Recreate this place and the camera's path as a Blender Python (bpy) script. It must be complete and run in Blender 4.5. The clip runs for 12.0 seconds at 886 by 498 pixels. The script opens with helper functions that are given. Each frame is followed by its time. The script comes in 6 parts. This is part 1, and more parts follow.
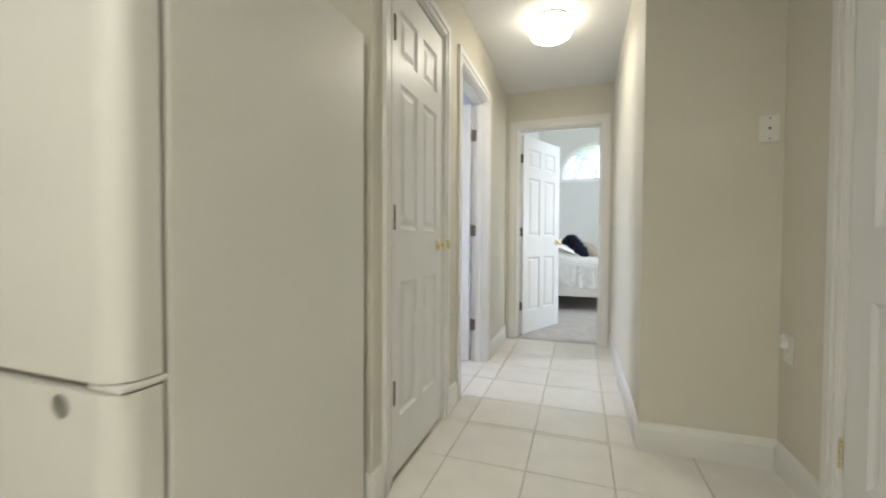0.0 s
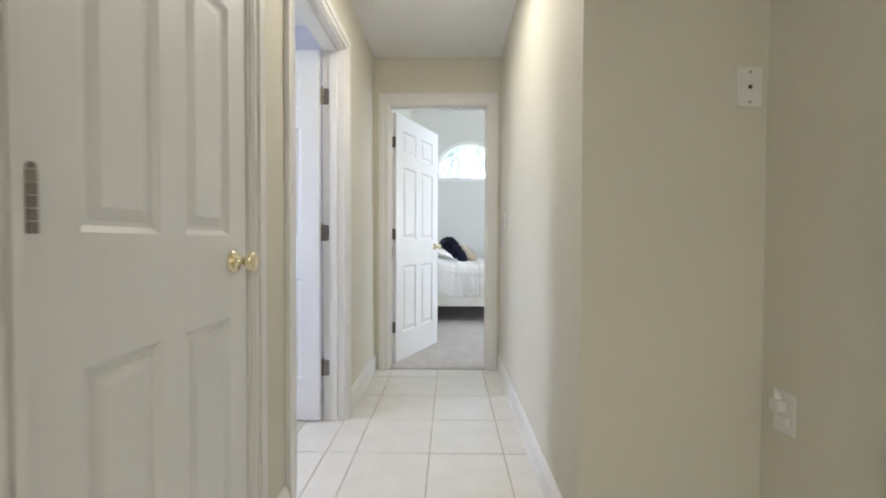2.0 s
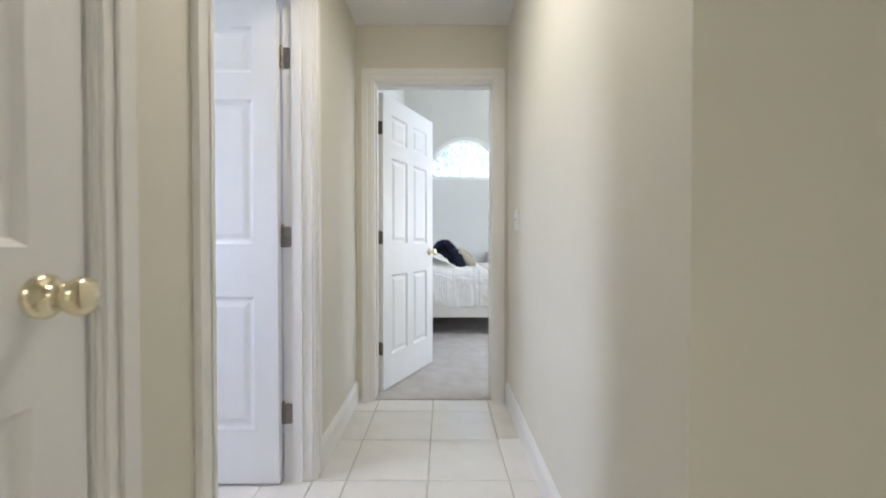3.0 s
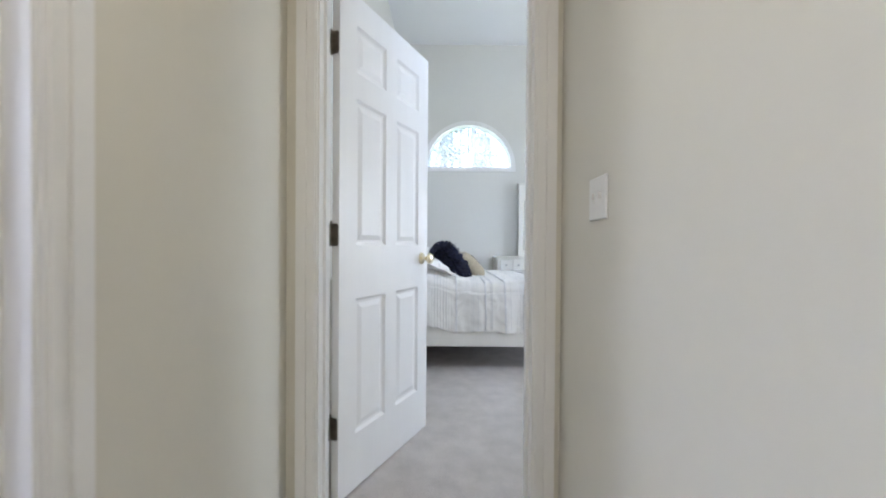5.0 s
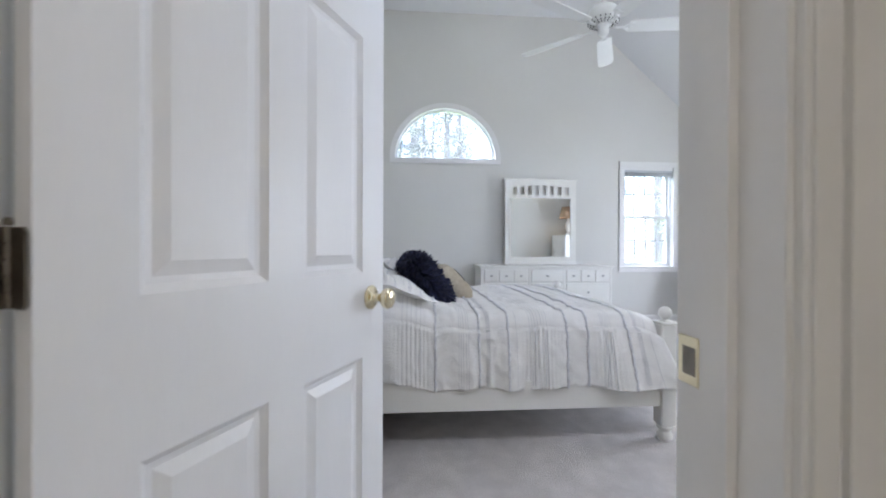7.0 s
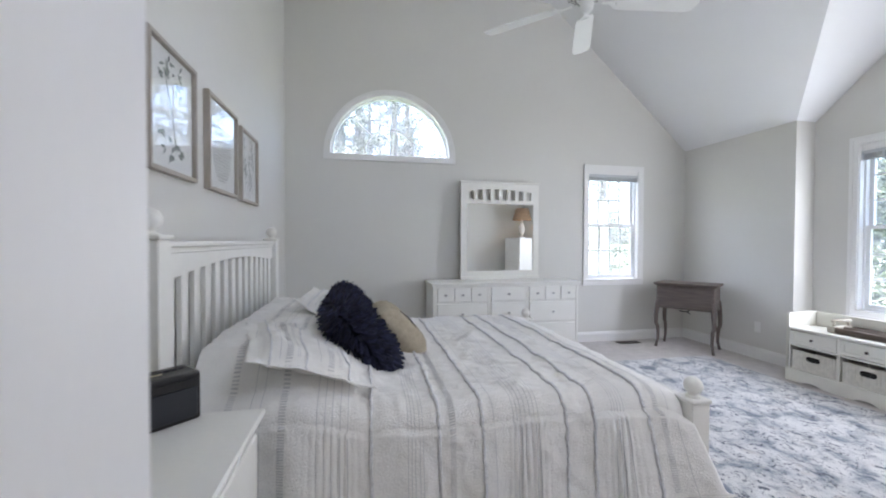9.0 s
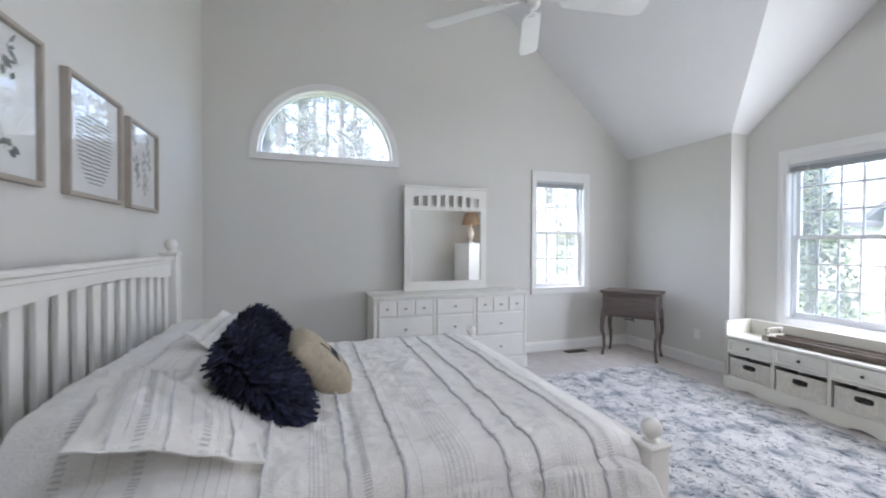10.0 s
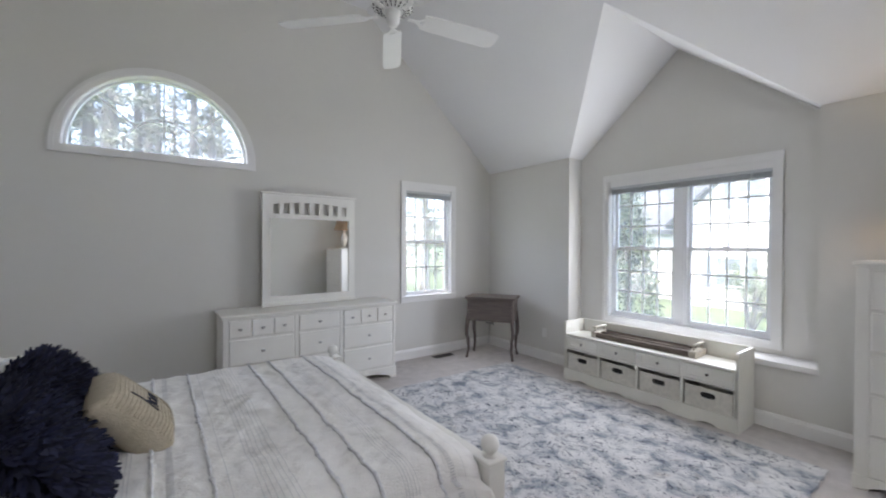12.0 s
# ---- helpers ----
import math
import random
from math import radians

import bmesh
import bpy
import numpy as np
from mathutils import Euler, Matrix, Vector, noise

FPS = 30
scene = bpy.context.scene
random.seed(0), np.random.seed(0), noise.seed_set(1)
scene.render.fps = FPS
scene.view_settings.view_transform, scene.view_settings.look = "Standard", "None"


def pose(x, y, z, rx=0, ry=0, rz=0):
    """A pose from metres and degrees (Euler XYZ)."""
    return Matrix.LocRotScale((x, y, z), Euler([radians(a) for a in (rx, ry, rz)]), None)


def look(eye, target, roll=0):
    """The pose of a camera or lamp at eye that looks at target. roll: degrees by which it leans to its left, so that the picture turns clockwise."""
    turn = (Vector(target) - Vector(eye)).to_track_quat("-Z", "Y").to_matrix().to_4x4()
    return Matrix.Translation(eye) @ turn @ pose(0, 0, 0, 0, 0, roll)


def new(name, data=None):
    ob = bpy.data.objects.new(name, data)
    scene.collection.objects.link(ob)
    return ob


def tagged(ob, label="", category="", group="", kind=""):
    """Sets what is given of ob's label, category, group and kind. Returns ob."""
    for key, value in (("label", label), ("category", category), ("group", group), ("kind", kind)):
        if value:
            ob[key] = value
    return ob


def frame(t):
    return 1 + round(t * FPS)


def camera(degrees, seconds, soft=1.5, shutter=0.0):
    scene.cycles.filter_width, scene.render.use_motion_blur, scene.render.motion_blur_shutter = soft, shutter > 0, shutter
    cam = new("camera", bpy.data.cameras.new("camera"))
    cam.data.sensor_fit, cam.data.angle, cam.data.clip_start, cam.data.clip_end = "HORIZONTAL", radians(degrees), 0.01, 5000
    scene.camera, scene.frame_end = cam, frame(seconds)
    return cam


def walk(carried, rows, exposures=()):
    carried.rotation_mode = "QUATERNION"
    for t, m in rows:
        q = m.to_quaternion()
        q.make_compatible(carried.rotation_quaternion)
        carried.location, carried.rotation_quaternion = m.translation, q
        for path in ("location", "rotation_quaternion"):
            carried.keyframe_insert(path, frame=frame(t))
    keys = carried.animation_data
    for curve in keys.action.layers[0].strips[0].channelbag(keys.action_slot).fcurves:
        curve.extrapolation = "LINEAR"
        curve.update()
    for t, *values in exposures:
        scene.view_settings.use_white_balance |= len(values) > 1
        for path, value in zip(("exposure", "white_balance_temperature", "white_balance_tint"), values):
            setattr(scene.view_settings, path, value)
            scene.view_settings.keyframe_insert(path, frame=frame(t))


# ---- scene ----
cam = camera(96.3, 12.0, 1.9, 0.4)
PATH = [
    (0, (0.582, -3.956, 0.979), (-0.071, -2.066, 0.931), 0.3),
    (0.5, (0.544, -3.758, 0.997), (0.128, -1.803, 0.954), 0.3),
    (1, (0.511, -3.547, 1.0), (0.259, -1.564, 0.957), 0.2),
    (1.5, (0.47, -3.329, 1.007), (0.351, -1.333, 0.962), 0.2),
    (2, (0.466, -3.08, 1.008), (0.433, -1.081, 0.967), 0.2),
    (2.5, (0.463, -2.834, 1.022), (0.455, -0.834, 0.983), 0.1),
    (3, (0.441, -2.565, 1.026), (0.439, -0.565, 0.994), 0.0),
    (5, (0.43, -1.409, 1.023), (0.437, 0.591, 1.003), 0.4),
    (5.5, (0.422, -1.13, 1.042), (0.442, 0.87, 1.022), 0.3),
    (6, (0.402, -0.849, 1.052), (0.432, 1.151, 1.033), 0.3),
    (6.5, (0.407, -0.535, 1.065), (0.505, 1.463, 1.051), 0.4),
    (7, (0.435, -0.32, 1.084), (0.582, 1.675, 1.075), 0.2),
    (8.8, (0.505, 0.371, 1.299), (0.883, 2.334, 1.256), 0.3),
    (9, (0.518, 0.444, 1.302), (0.923, 2.402, 1.265), 0.2),
    (9.5, (0.572, 0.582, 1.34), (1.084, 2.515, 1.305), 0.1),
    (10, (0.68, 0.706, 1.379), (1.317, 2.602, 1.352), 0.2),
    (10.5, (0.749, 0.76, 1.422), (1.513, 2.608, 1.398), 0.1),
    (11, (0.785, 0.759, 1.46), (1.676, 2.549, 1.438), 0.1),
    (11.5, (0.774, 0.737, 1.514), (1.793, 2.457, 1.485), 0.3),
    (11.8, (0.806, 0.705, 1.494), (1.912, 2.371, 1.474), 0.0),
    (12, (0.805, 0.686, 1.485), (1.976, 2.307, 1.465), 0.2),
]
EXPOSURES = [(0, 5.87, 6150, 6), (2.5, 5.83, 6050, 9), (5.5, 5.55, 5900, 11), (7, 5.25, 6000, 14), (9, 5.05, 6250, 15), (10.5, 4.97, 6300, 15), (12, 4.63, 6450, 15)]
walk(cam, [(t, look(eye, target, roll)) for t, eye, target, roll in PATH], EXPOSURES)


# ---- world and light ----
world = bpy.data.worlds.new("sky")
scene.world = world
world.use_nodes = True
sky = world.node_tree.nodes.new("ShaderNodeTexSky")
sky.sky_type = "NISHITA"
sky.sun_disc = False
sky.sun_elevation = radians(70)
sky.sun_rotation = radians(250)
sky.air_density, sky.dust_density, sky.ozone_density = 0.7, 5.0, 0.6
world.node_tree.links.new(sky.outputs[0], world.node_tree.nodes["Background"].inputs[0])
world.node_tree.nodes["Background"].inputs[1].default_value = 0.075

sun = new("sun", bpy.data.lights.new("sun", "SUN"))
sun.data.energy, sun.data.angle, sun.data.color = 0.3, radians(40), (1.0, 0.965, 0.91)
sun.matrix_world = look((0, 0, 0), (-math.sin(radians(250)) * 0.342, -math.cos(radians(250)) * 0.342, -0.94))


# ---- materials ----
def material(name, color, rough=0.5, metal=0.0, vary=0.06, scale=6.0, bump=0.0, bump_scale=120.0, coat=0.0,
             stretch=(1, 1, 1), piece=0.0, second=None):
    """A node material: base colour with two scales of variation and a fine relief."""
    m = bpy.data.materials.new(name)
    m.use_nodes = True
    nt = m.node_tree
    n, l = nt.nodes, nt.links
    b = n["Principled BSDF"]
    b.inputs["Roughness"].default_value = rough
    b.inputs["Metallic"].default_value = metal
    b.inputs["Coat Weight"].default_value = coat
    co = n.new("ShaderNodeTexCoord")
    mp = n.new("ShaderNodeMapping")
    mp.inputs["Scale"].default_value = stretch
    l.new(co.outputs["Object"], mp.inputs["Vector"])
    big = n.new("ShaderNodeTexNoise")
    big.inputs["Scale"].default_value, big.inputs["Detail"].default_value = scale, 4
    l.new(mp.outputs[0], big.inputs["Vector"])
    fine = n.new("ShaderNodeTexNoise")
    fine.inputs["Scale"].default_value, fine.inputs["Detail"].default_value = scale * 14, 3
    l.new(mp.outputs[0], fine.inputs["Vector"])
    add = n.new("ShaderNodeMath")
    add.operation = "MULTIPLY_ADD"
    add.inputs[1].default_value = 0.4
    l.new(fine.outputs["Fac"], add.inputs[0])
    l.new(big.outputs["Fac"], add.inputs[2])
    fac = add.outputs[0]
    if piece:
        info = n.new("ShaderNodeObjectInfo")
        more = n.new("ShaderNodeMath")
        more.operation = "MULTIPLY_ADD"
        more.inputs[1].default_value = piece
        l.new(info.outputs["Random"], more.inputs[0])
        l.new(fac, more.inputs[2])
        fac = more.outputs[0]
    ramp = n.new("ShaderNodeValToRGB")
    dark = second or tuple(c * (1 - 2 * vary) for c in color)
    ramp.color_ramp.elements[0].position, ramp.color_ramp.elements[1].position = 0.42, 0.95
    ramp.color_ramp.elements[0].color, ramp.color_ramp.elements[1].color = (*dark, 1), (*color, 1)
    l.new(fac, ramp.inputs[0])
    l.new(ramp.outputs[0], b.inputs["Base Color"])
    if bump:
        rel = n.new("ShaderNodeTexNoise")
        rel.inputs["Scale"].default_value, rel.inputs["Detail"].default_value = bump_scale, 4
        l.new(mp.outputs[0], rel.inputs["Vector"])
        bp = n.new("ShaderNodeBump")
        bp.inputs["Strength"].default_value, bp.inputs["Distance"].default_value = bump, 0.01
        l.new(rel.outputs["Fac"], bp.inputs["Height"])
        l.new(bp.outputs[0], b.inputs["Normal"])
    return m


def glass_material():
    m = bpy.data.materials.new("window glass")
    m.use_nodes = True
    n, l = m.node_tree.nodes, m.node_tree.links
    n.remove(n["Principled BSDF"])
    clear, gloss, mix = n.new("ShaderNodeBsdfTransparent"), n.new("ShaderNodeBsdfGlossy"), n.new("ShaderNodeMixShader")
    clear.inputs[0].default_value = (0.94, 0.97, 0.96, 1)
    gloss.inputs["Roughness"].default_value = 0.02
    mix.inputs[0].default_value = 0.06
    # glare haze put into the glass: a translucent share washes out the view
    veil, veiled = n.new("ShaderNodeBsdfTranslucent"), n.new("ShaderNodeMixShader")
    veil.inputs[0].default_value = (0.9, 0.9, 0.88, 1)
    veiled.inputs[0].default_value = 0.08
    l.new(clear.outputs[0], veiled.inputs[1])
    l.new(veil.outputs[0], veiled.inputs[2])
    l.new(veiled.outputs[0], mix.inputs[1])
    l.new(gloss.outputs[0], mix.inputs[2])
    l.new(mix.outputs[0], n["Material Output"].inputs[0])
    return m


def glow_material(name, color, strength):
    m = bpy.data.materials.new(name)
    m.use_nodes = True
    b = m.node_tree.nodes["Principled BSDF"]
    b.inputs["Base Color"].default_value = (*color, 1)
    b.inputs["Emission Color"].default_value = (*color, 1)
    b.inputs["Emission Strength"].default_value = strength
    return m


PAINT = material("greige wall paint", (0.69, 0.675, 0.635), 0.65, vary=0.02, scale=1.2, bump=0.08, bump_scale=260)
HALLPAINT = material("warm beige wall paint", (0.70, 0.67, 0.585), 0.65, vary=0.02, scale=1.2, bump=0.08, bump_scale=260)
CEILING = material("flat white ceiling paint", (0.82, 0.82, 0.82), 0.85, vary=0.012, scale=1.5, bump=0.06, bump_scale=200)
TRIM = material("semi-gloss white trim paint", (0.82, 0.81, 0.79), 0.35, vary=0.02, scale=5, bump=0.012, bump_scale=60)
DOORWHITE = material("white moulded door paint", (0.83, 0.83, 0.83), 0.4, vary=0.02, scale=4, bump=0.035, bump_scale=90, stretch=(3, 3, 0.4))
LAVENDER = material("lavender blue bathroom paint", (0.70, 0.69, 0.78), 0.7, vary=0.03)
TILE = material("cream glazed ceramic tile", (0.80, 0.78, 0.74), 0.22, vary=0.05, scale=7, bump=0.02, bump_scale=25, piece=0.12)
GROUT = material("pale tan cement grout", (0.60, 0.56, 0.49), 0.9, vary=0.15, scale=12, bump=0.2, bump_scale=150)
CARPET = material("light greige cut-pile carpet", (0.66, 0.62, 0.595), 0.95, vary=0.11, scale=9, bump=0.9, bump_scale=170)
VINYL = material("white vinyl window frame", (0.84, 0.85, 0.86), 0.35, vary=0.01)
GLASS = glass_material()
BRASS = material("polished pale brass", (0.88, 0.79, 0.56), 0.13, 1.0, vary=0.05, scale=20)
NICKEL = material("tarnished nickel steel", (0.30, 0.27, 0.23), 0.38, 1.0, vary=0.2, scale=40, bump=0.1, bump_scale=200)
BLIND = material("grey aluminium blind slats", (0.55, 0.57, 0.58), 0.5, vary=0.03)


# ---- mesh helpers ----
def part(name, bm, mat, parent=None, label="", smooth=False):
    me = bpy.data.meshes.new(name)
    bmesh.ops.recalc_face_normals(bm, faces=bm.faces)
    if smooth:
        for f in bm.faces:
            f.smooth = True
    bm.to_mesh(me)
    bm.free()
    me.materials.append(mat)
    ob = new(name, me)
    if parent is not None:
        ob.parent = parent
    if label:
        ob["label"] = label
    return ob


def thing(name, m, label, category, group="", kind=""):
    ob = new(name)
    ob.empty_display_size = 0.1
    ob.matrix_world = m
    return tagged(ob, label, category, group, kind)


def setting(ob, label, category):
    return tagged(ob, label, category, "", "structure")


def box(bm, x0, x1, y0, y1, z0, z1, bevel=0.0, seg=1):
    r = bmesh.ops.create_cube(bm, size=1.0, matrix=Matrix.LocRotScale(
        ((x0 + x1) / 2, (y0 + y1) / 2, (z0 + z1) / 2), None, (abs(x1 - x0), abs(y1 - y0), abs(z1 - z0))))
    if bevel:
        es = {e for v in r["verts"] for e in v.link_edges}
        bmesh.ops.bevel(bm, geom=list(es), offset=bevel, segments=seg, affect="EDGES", profile=0.6)
    return bm


def boxed(x0, x1, y0, y1, z0, z1, bevel=0.0, seg=1):
    return box(bmesh.new(), x0, x1, y0, y1, z0, z1, bevel, seg)


def prism(bm, loops, place, d0, d1):
    """A slab between depths d0 and d1 with the outline loops[0] and holes loops[1:]; place(u, v, d) gives the point."""
    from mathutils import geometry
    flat = [p for lp in loops for p in lp]
    tris = geometry.tessellate_polygon([[Vector((u, v, 0)) for u, v in lp] for lp in loops])
    a = [bm.verts.new(place(u, v, d0)) for u, v in flat]
    b = [bm.verts.new(place(u, v, d1)) for u, v in flat]
    for i, j, k in tris:
        bm.faces.new((a[i], a[j], a[k]))
        bm.faces.new((b[k], b[j], b[i]))
    s = 0
    for lp in loops:
        n = len(lp)
        for i in range(n):
            p, q = s + i, s + (i + 1) % n
            bm.faces.new((a[p], a[q], b[q], b[p]))
        s += n
    return bm


def rect(u0, u1, v0, v1):
    return [(u0, v0), (u1, v0), (u1, v1), (u0, v1)]


def on_y(u, v, d):
    return (u, d, v)


def on_x(u, v, d):
    return (d, u, v)


def on_z(u, v, d):
    return (u, v, d)


def lathe(bm, profile, seg=20, m=Matrix.Identity(4)):
    """A turned shape about z from (radius, height) pairs."""
    rings = []
    for r, z in profile:
        if r < 1e-5:
            rings.append([bm.verts.new(m @ Vector((0, 0, z)))])
        else:
            rings.append([bm.verts.new(m @ Vector((r * math.cos(2 * math.pi * i / seg), r * math.sin(2 * math.pi * i / seg), z))) for i in range(seg)])
    for a, b in zip(rings, rings[1:]):
        for i in range(seg):
            j = (i + 1) % seg
            if len(a) == 1 and len(b) == 1:
                continue
            if len(a) == 1:
                bm.faces.new((a[0], b[i], b[j]))
            elif len(b) == 1:
                bm.faces.new((a[i], a[j], b[0]))
            else:
                bm.faces.new((a[i], a[j], b[j], b[i]))
    return bm


def turned(profile, seg=20, m=Matrix.Identity(4)):
    return lathe(bmesh.new(), profile, seg, m)


def tube(bm, pts, r, seg=6):
    """A round bar along points."""
    pts = [Vector(p) for p in pts]
    rings = []
    for i, p in enumerate(pts):
        d = (pts[min(i + 1, len(pts) - 1)] - pts[max(i - 1, 0)]).normalized()
        side = d.cross(Vector((0, 0, 1)) if abs(d.z) < 0.9 else Vector((1, 0, 0))).normalized()
        up = side.cross(d)
        rr = r[i] if isinstance(r, (list, tuple)) else r
        rings.append([bm.verts.new(p + (side * math.cos(2 * math.pi * k / seg) + up * math.sin(2 * math.pi * k / seg)) * rr) for k in range(seg)])
    for a, b in zip(rings, rings[1:]):
        for k in range(seg):
            bm.faces.new((a[k], a[(k + 1) % seg], b[(k + 1) % seg], b[k]))
    bm.faces.new(rings[0][::-1])
    bm.faces.new(rings[-1])
    return bm


# ---- plan ----
XW, XE, XB = -0.31, 4.865, 5.112        # bedroom west wall, east wall, bay window wall
YS, YN = 0.14, 5.115                    # bedroom south and north walls
FLAT, EAVE, APEX = 4.30, 2.548, 3.482    # ceiling heights
XF = XE - (FLAT - EAVE) / 0.87         # where the slope meets the flat ceiling
BY0, BY1 = 1.452, 3.695                 # bay
BYM = (BY0 + BY1) / 2
XR = XE - (APEX - EAVE) / 0.87         # where the bay's ridge meets the slope
LEDGE = 0.555
HL, HR, HC = -0.12, 0.855, 2.42        # hall walls and ceiling
NY, NX = -1.90, 1.39                   # nook
KY = -2.70                             # kitchen wall behind the fridge
DX0, DX1, DH = -0.005, 0.755, 2.06     # bedroom door opening
CY0, CY1 = -2.545, -1.935              # closet door opening
TY0, TY1 = -1.60, -0.875               # bathroom door opening
RY0, RY1 = -3.10, -2.335               # nook door opening

# ---- bedroom shell ----
ARCX, ARCZ, ARCR = 0.868, 2.295, 0.698
arch_hole = [(ARCX + ARCR * math.cos(math.pi * i / 40), ARCZ + 1.0 * ARCR * math.sin(math.pi * i / 40)) for i in range(41)]
W1 = (3.408, 4.145, 0.81, 2.235)
# W4: unseen opening added to light the bed and north wall
W4 = (1.15, 2.45, 2.55, 3.35)
W2 = (1.794, 3.321, 0.668, 2.23)
north_outline = [(XW - 0.12, 0), (XE + 0.12, 0), (XE + 0.12, EAVE + 0.02), (XE, EAVE + 0.02), (XF, FLAT + 0.02), (XW - 0.12, FLAT + 0.02)]
setting(part("wall_north", prism(bmesh.new(), [north_outline, arch_hole, rect(*W1)], on_y, YN, YN + 0.13), PAINT),
        "light greige painted gable wall with an arched window", "wall")
setting(part("wall_west", boxed(XW - 0.12, XW, YS, YN, 0, FLAT + 0.02), PAINT), "light greige painted wall behind the bed", "wall")
setting(part("wall_south", prism(bmesh.new(), [[(XW - 0.12, 0), (DX0 - 0.02, 0), (DX0 - 0.02, DH + 0.02), (DX1 + 0.02, DH + 0.02), (DX1 + 0.02, 0)] + north_outline[1:], rect(*W4)], on_y, 0.07, YS), PAINT),
        "light greige painted wall with the bedroom doorway", "wall")
bm = boxed(XE, XE + 0.12, YS, BY0, 0, EAVE + 0.02)
box(bm, XE, XE + 0.12, BY1, YN, 0, EAVE + 0.02)
box(bm, XE, XE + 0.12, BY0, BY1, 0, LEDGE - 0.045)
setting(part("wall_east", bm, PAINT), "light greige painted wall either side of a window recess", "wall")
bm = boxed(XE + 0.12, XB, BY1, BY1 + 0.12, LEDGE - 0.05, EAVE + 0.05)
box(bm, XE + 0.12, XB, BY0 - 0.12, BY0, LEDGE - 0.05, EAVE + 0.05)
setting(part("wall_bay_returns", bm, PAINT), "narrow greige returns of the window recess", "wall")
bay_outline = [(BY0 - 0.12, 0), (BY1 + 0.12, 0), (BY1 + 0.12, EAVE + 0.02), (BY1, EAVE + 0.02), (BYM, APEX + 0.02), (BY0, EAVE + 0.02), (BY0 - 0.12, EAVE + 0.02)]
setting(part("wall_bay", prism(bmesh.new(), [bay_outline, rect(*W2)], on_x, XB, XB + 0.13), PAINT), "greige gable wall of the window recess", "wall")

# ceiling: flat part, slope, and the cross gable over the window recess
SL = (FLAT - EAVE) / (XE - XF)
BS = (APEX - EAVE) / (BY1 - BYM)
bm = boxed(XW - 0.12, XF, YS - 0.06, YN + 0.13, FLAT, FLAT + 0.12)
slope = [(XF, YS - 0.06), (XE, YS - 0.06), (XE, BY0), (XR, BYM), (XE, BY1), (XE, YN + 0.13), (XF, YN + 0.13)]
prism(bm, [slope], lambda u, v, d: (u, v, EAVE + (XE - u) * SL + d), 0, 0.12)
prism(bm, [[(XE, BY1), (XR, BYM), (XB + 0.13, BYM), (XB + 0.13, BY1)]], lambda u, v, d: (u, v, EAVE + (BY1 - v) * BS + d), 0, 0.12)
prism(bm, [[(XE, BY0), (XB + 0.13, BY0), (XB + 0.13, BYM), (XR, BYM)]], lambda u, v, d: (u, v, EAVE + (v - BY0) * BS + d), 0, 0.12)
setting(part("ceiling_bedroom", bm, CEILING), "white vaulted ceiling with a cross gable", "ceiling")
setting(part("floor_bedroom", boxed(XW - 0.1, XB, 0.012, YN + 0.05, -0.05, 0.004), CARPET), "light greige cut-pile carpet", "carpet")
setting(part("window_ledge", boxed(XE - 0.03, XB, BY0 - 0.01, BY1 + 0.01, LEDGE - 0.045, LEDGE, 0.004), TRIM), "white painted ledge under the big window", "window ledge")


def baseboard(name, axis, at, out, a, b, h=0.13, t=0.016):
    """A skirting board with a stepped cap; axis the wall's direction, out the sign of the room side."""
    prof = [(0, 0), (t, 0), (t, h - 0.03), (t * 0.7, h - 0.018), (t * 0.45, h - 0.006), (0, h)]
    bm = bmesh.new()
    if axis == "x":
        prism(bm, [prof], lambda u, v, d: (d, at + out * u, v), a, b)
    else:
        prism(bm, [prof], lambda u, v, d: (at + out * u, d, v), a, b)
    return setting(part(name, bm, TRIM), "white painted baseboard", "baseboard")


baseboard("baseboard_bedroom_north", "x", YN, -1, XW, XE)
baseboard("baseboard_bedroom_west", "y", XW, 1, YS, YN - 0.016)
baseboard("baseboard_bedroom_east", "y", XE, -1, YS, YN - 0.016)
baseboard("baseboard_bedroom_south", "x", YS, 1, 0.84, XE - 0.016)

# ---- hall, nook, kitchen and bathroom shell ----
setting(part("wall_hall_end", prism(bmesh.new(), [[(HL, 0), (DX0 - 0.02, 0), (DX0 - 0.02, DH + 0.02), (DX1 + 0.02, DH + 0.02), (DX1 + 0.02, 0), (HR, 0), (HR, HC), (HL, HC)]],
        on_y, 0, 0.068), HALLPAINT), "greige painted wall at the end of the hall", "wall")
hall_left = [(KY, 0), (CY0 - 0.02, 0), (CY0 - 0.02, DH + 0.02), (CY1 + 0.02, DH + 0.02), (CY1 + 0.02, 0), (TY0 - 0.02, 0), (TY0 - 0.02, DH + 0.02),
             (TY1 + 0.02, DH + 0.02), (TY1 + 0.02, 0), (0.066, 0), (0.066, HC), (KY, HC)]
setting(part("wall_hall_left", prism(bmesh.new(), [hall_left], on_x, HL - 0.12, HL), HALLPAINT), "greige painted hall wall with two doorways", "wall")
setting(part("wall_hall_right", boxed(HR, HR + 0.12, NY, 0.066, 0, HC), HALLPAINT), "greige painted hall wall", "wall")
setting(part("wall_nook", boxed(HR + 0.12, NX + 0.12, NY, NY + 0.12, 0, HC), HALLPAINT), "greige painted wall with a telephone jack", "wall")
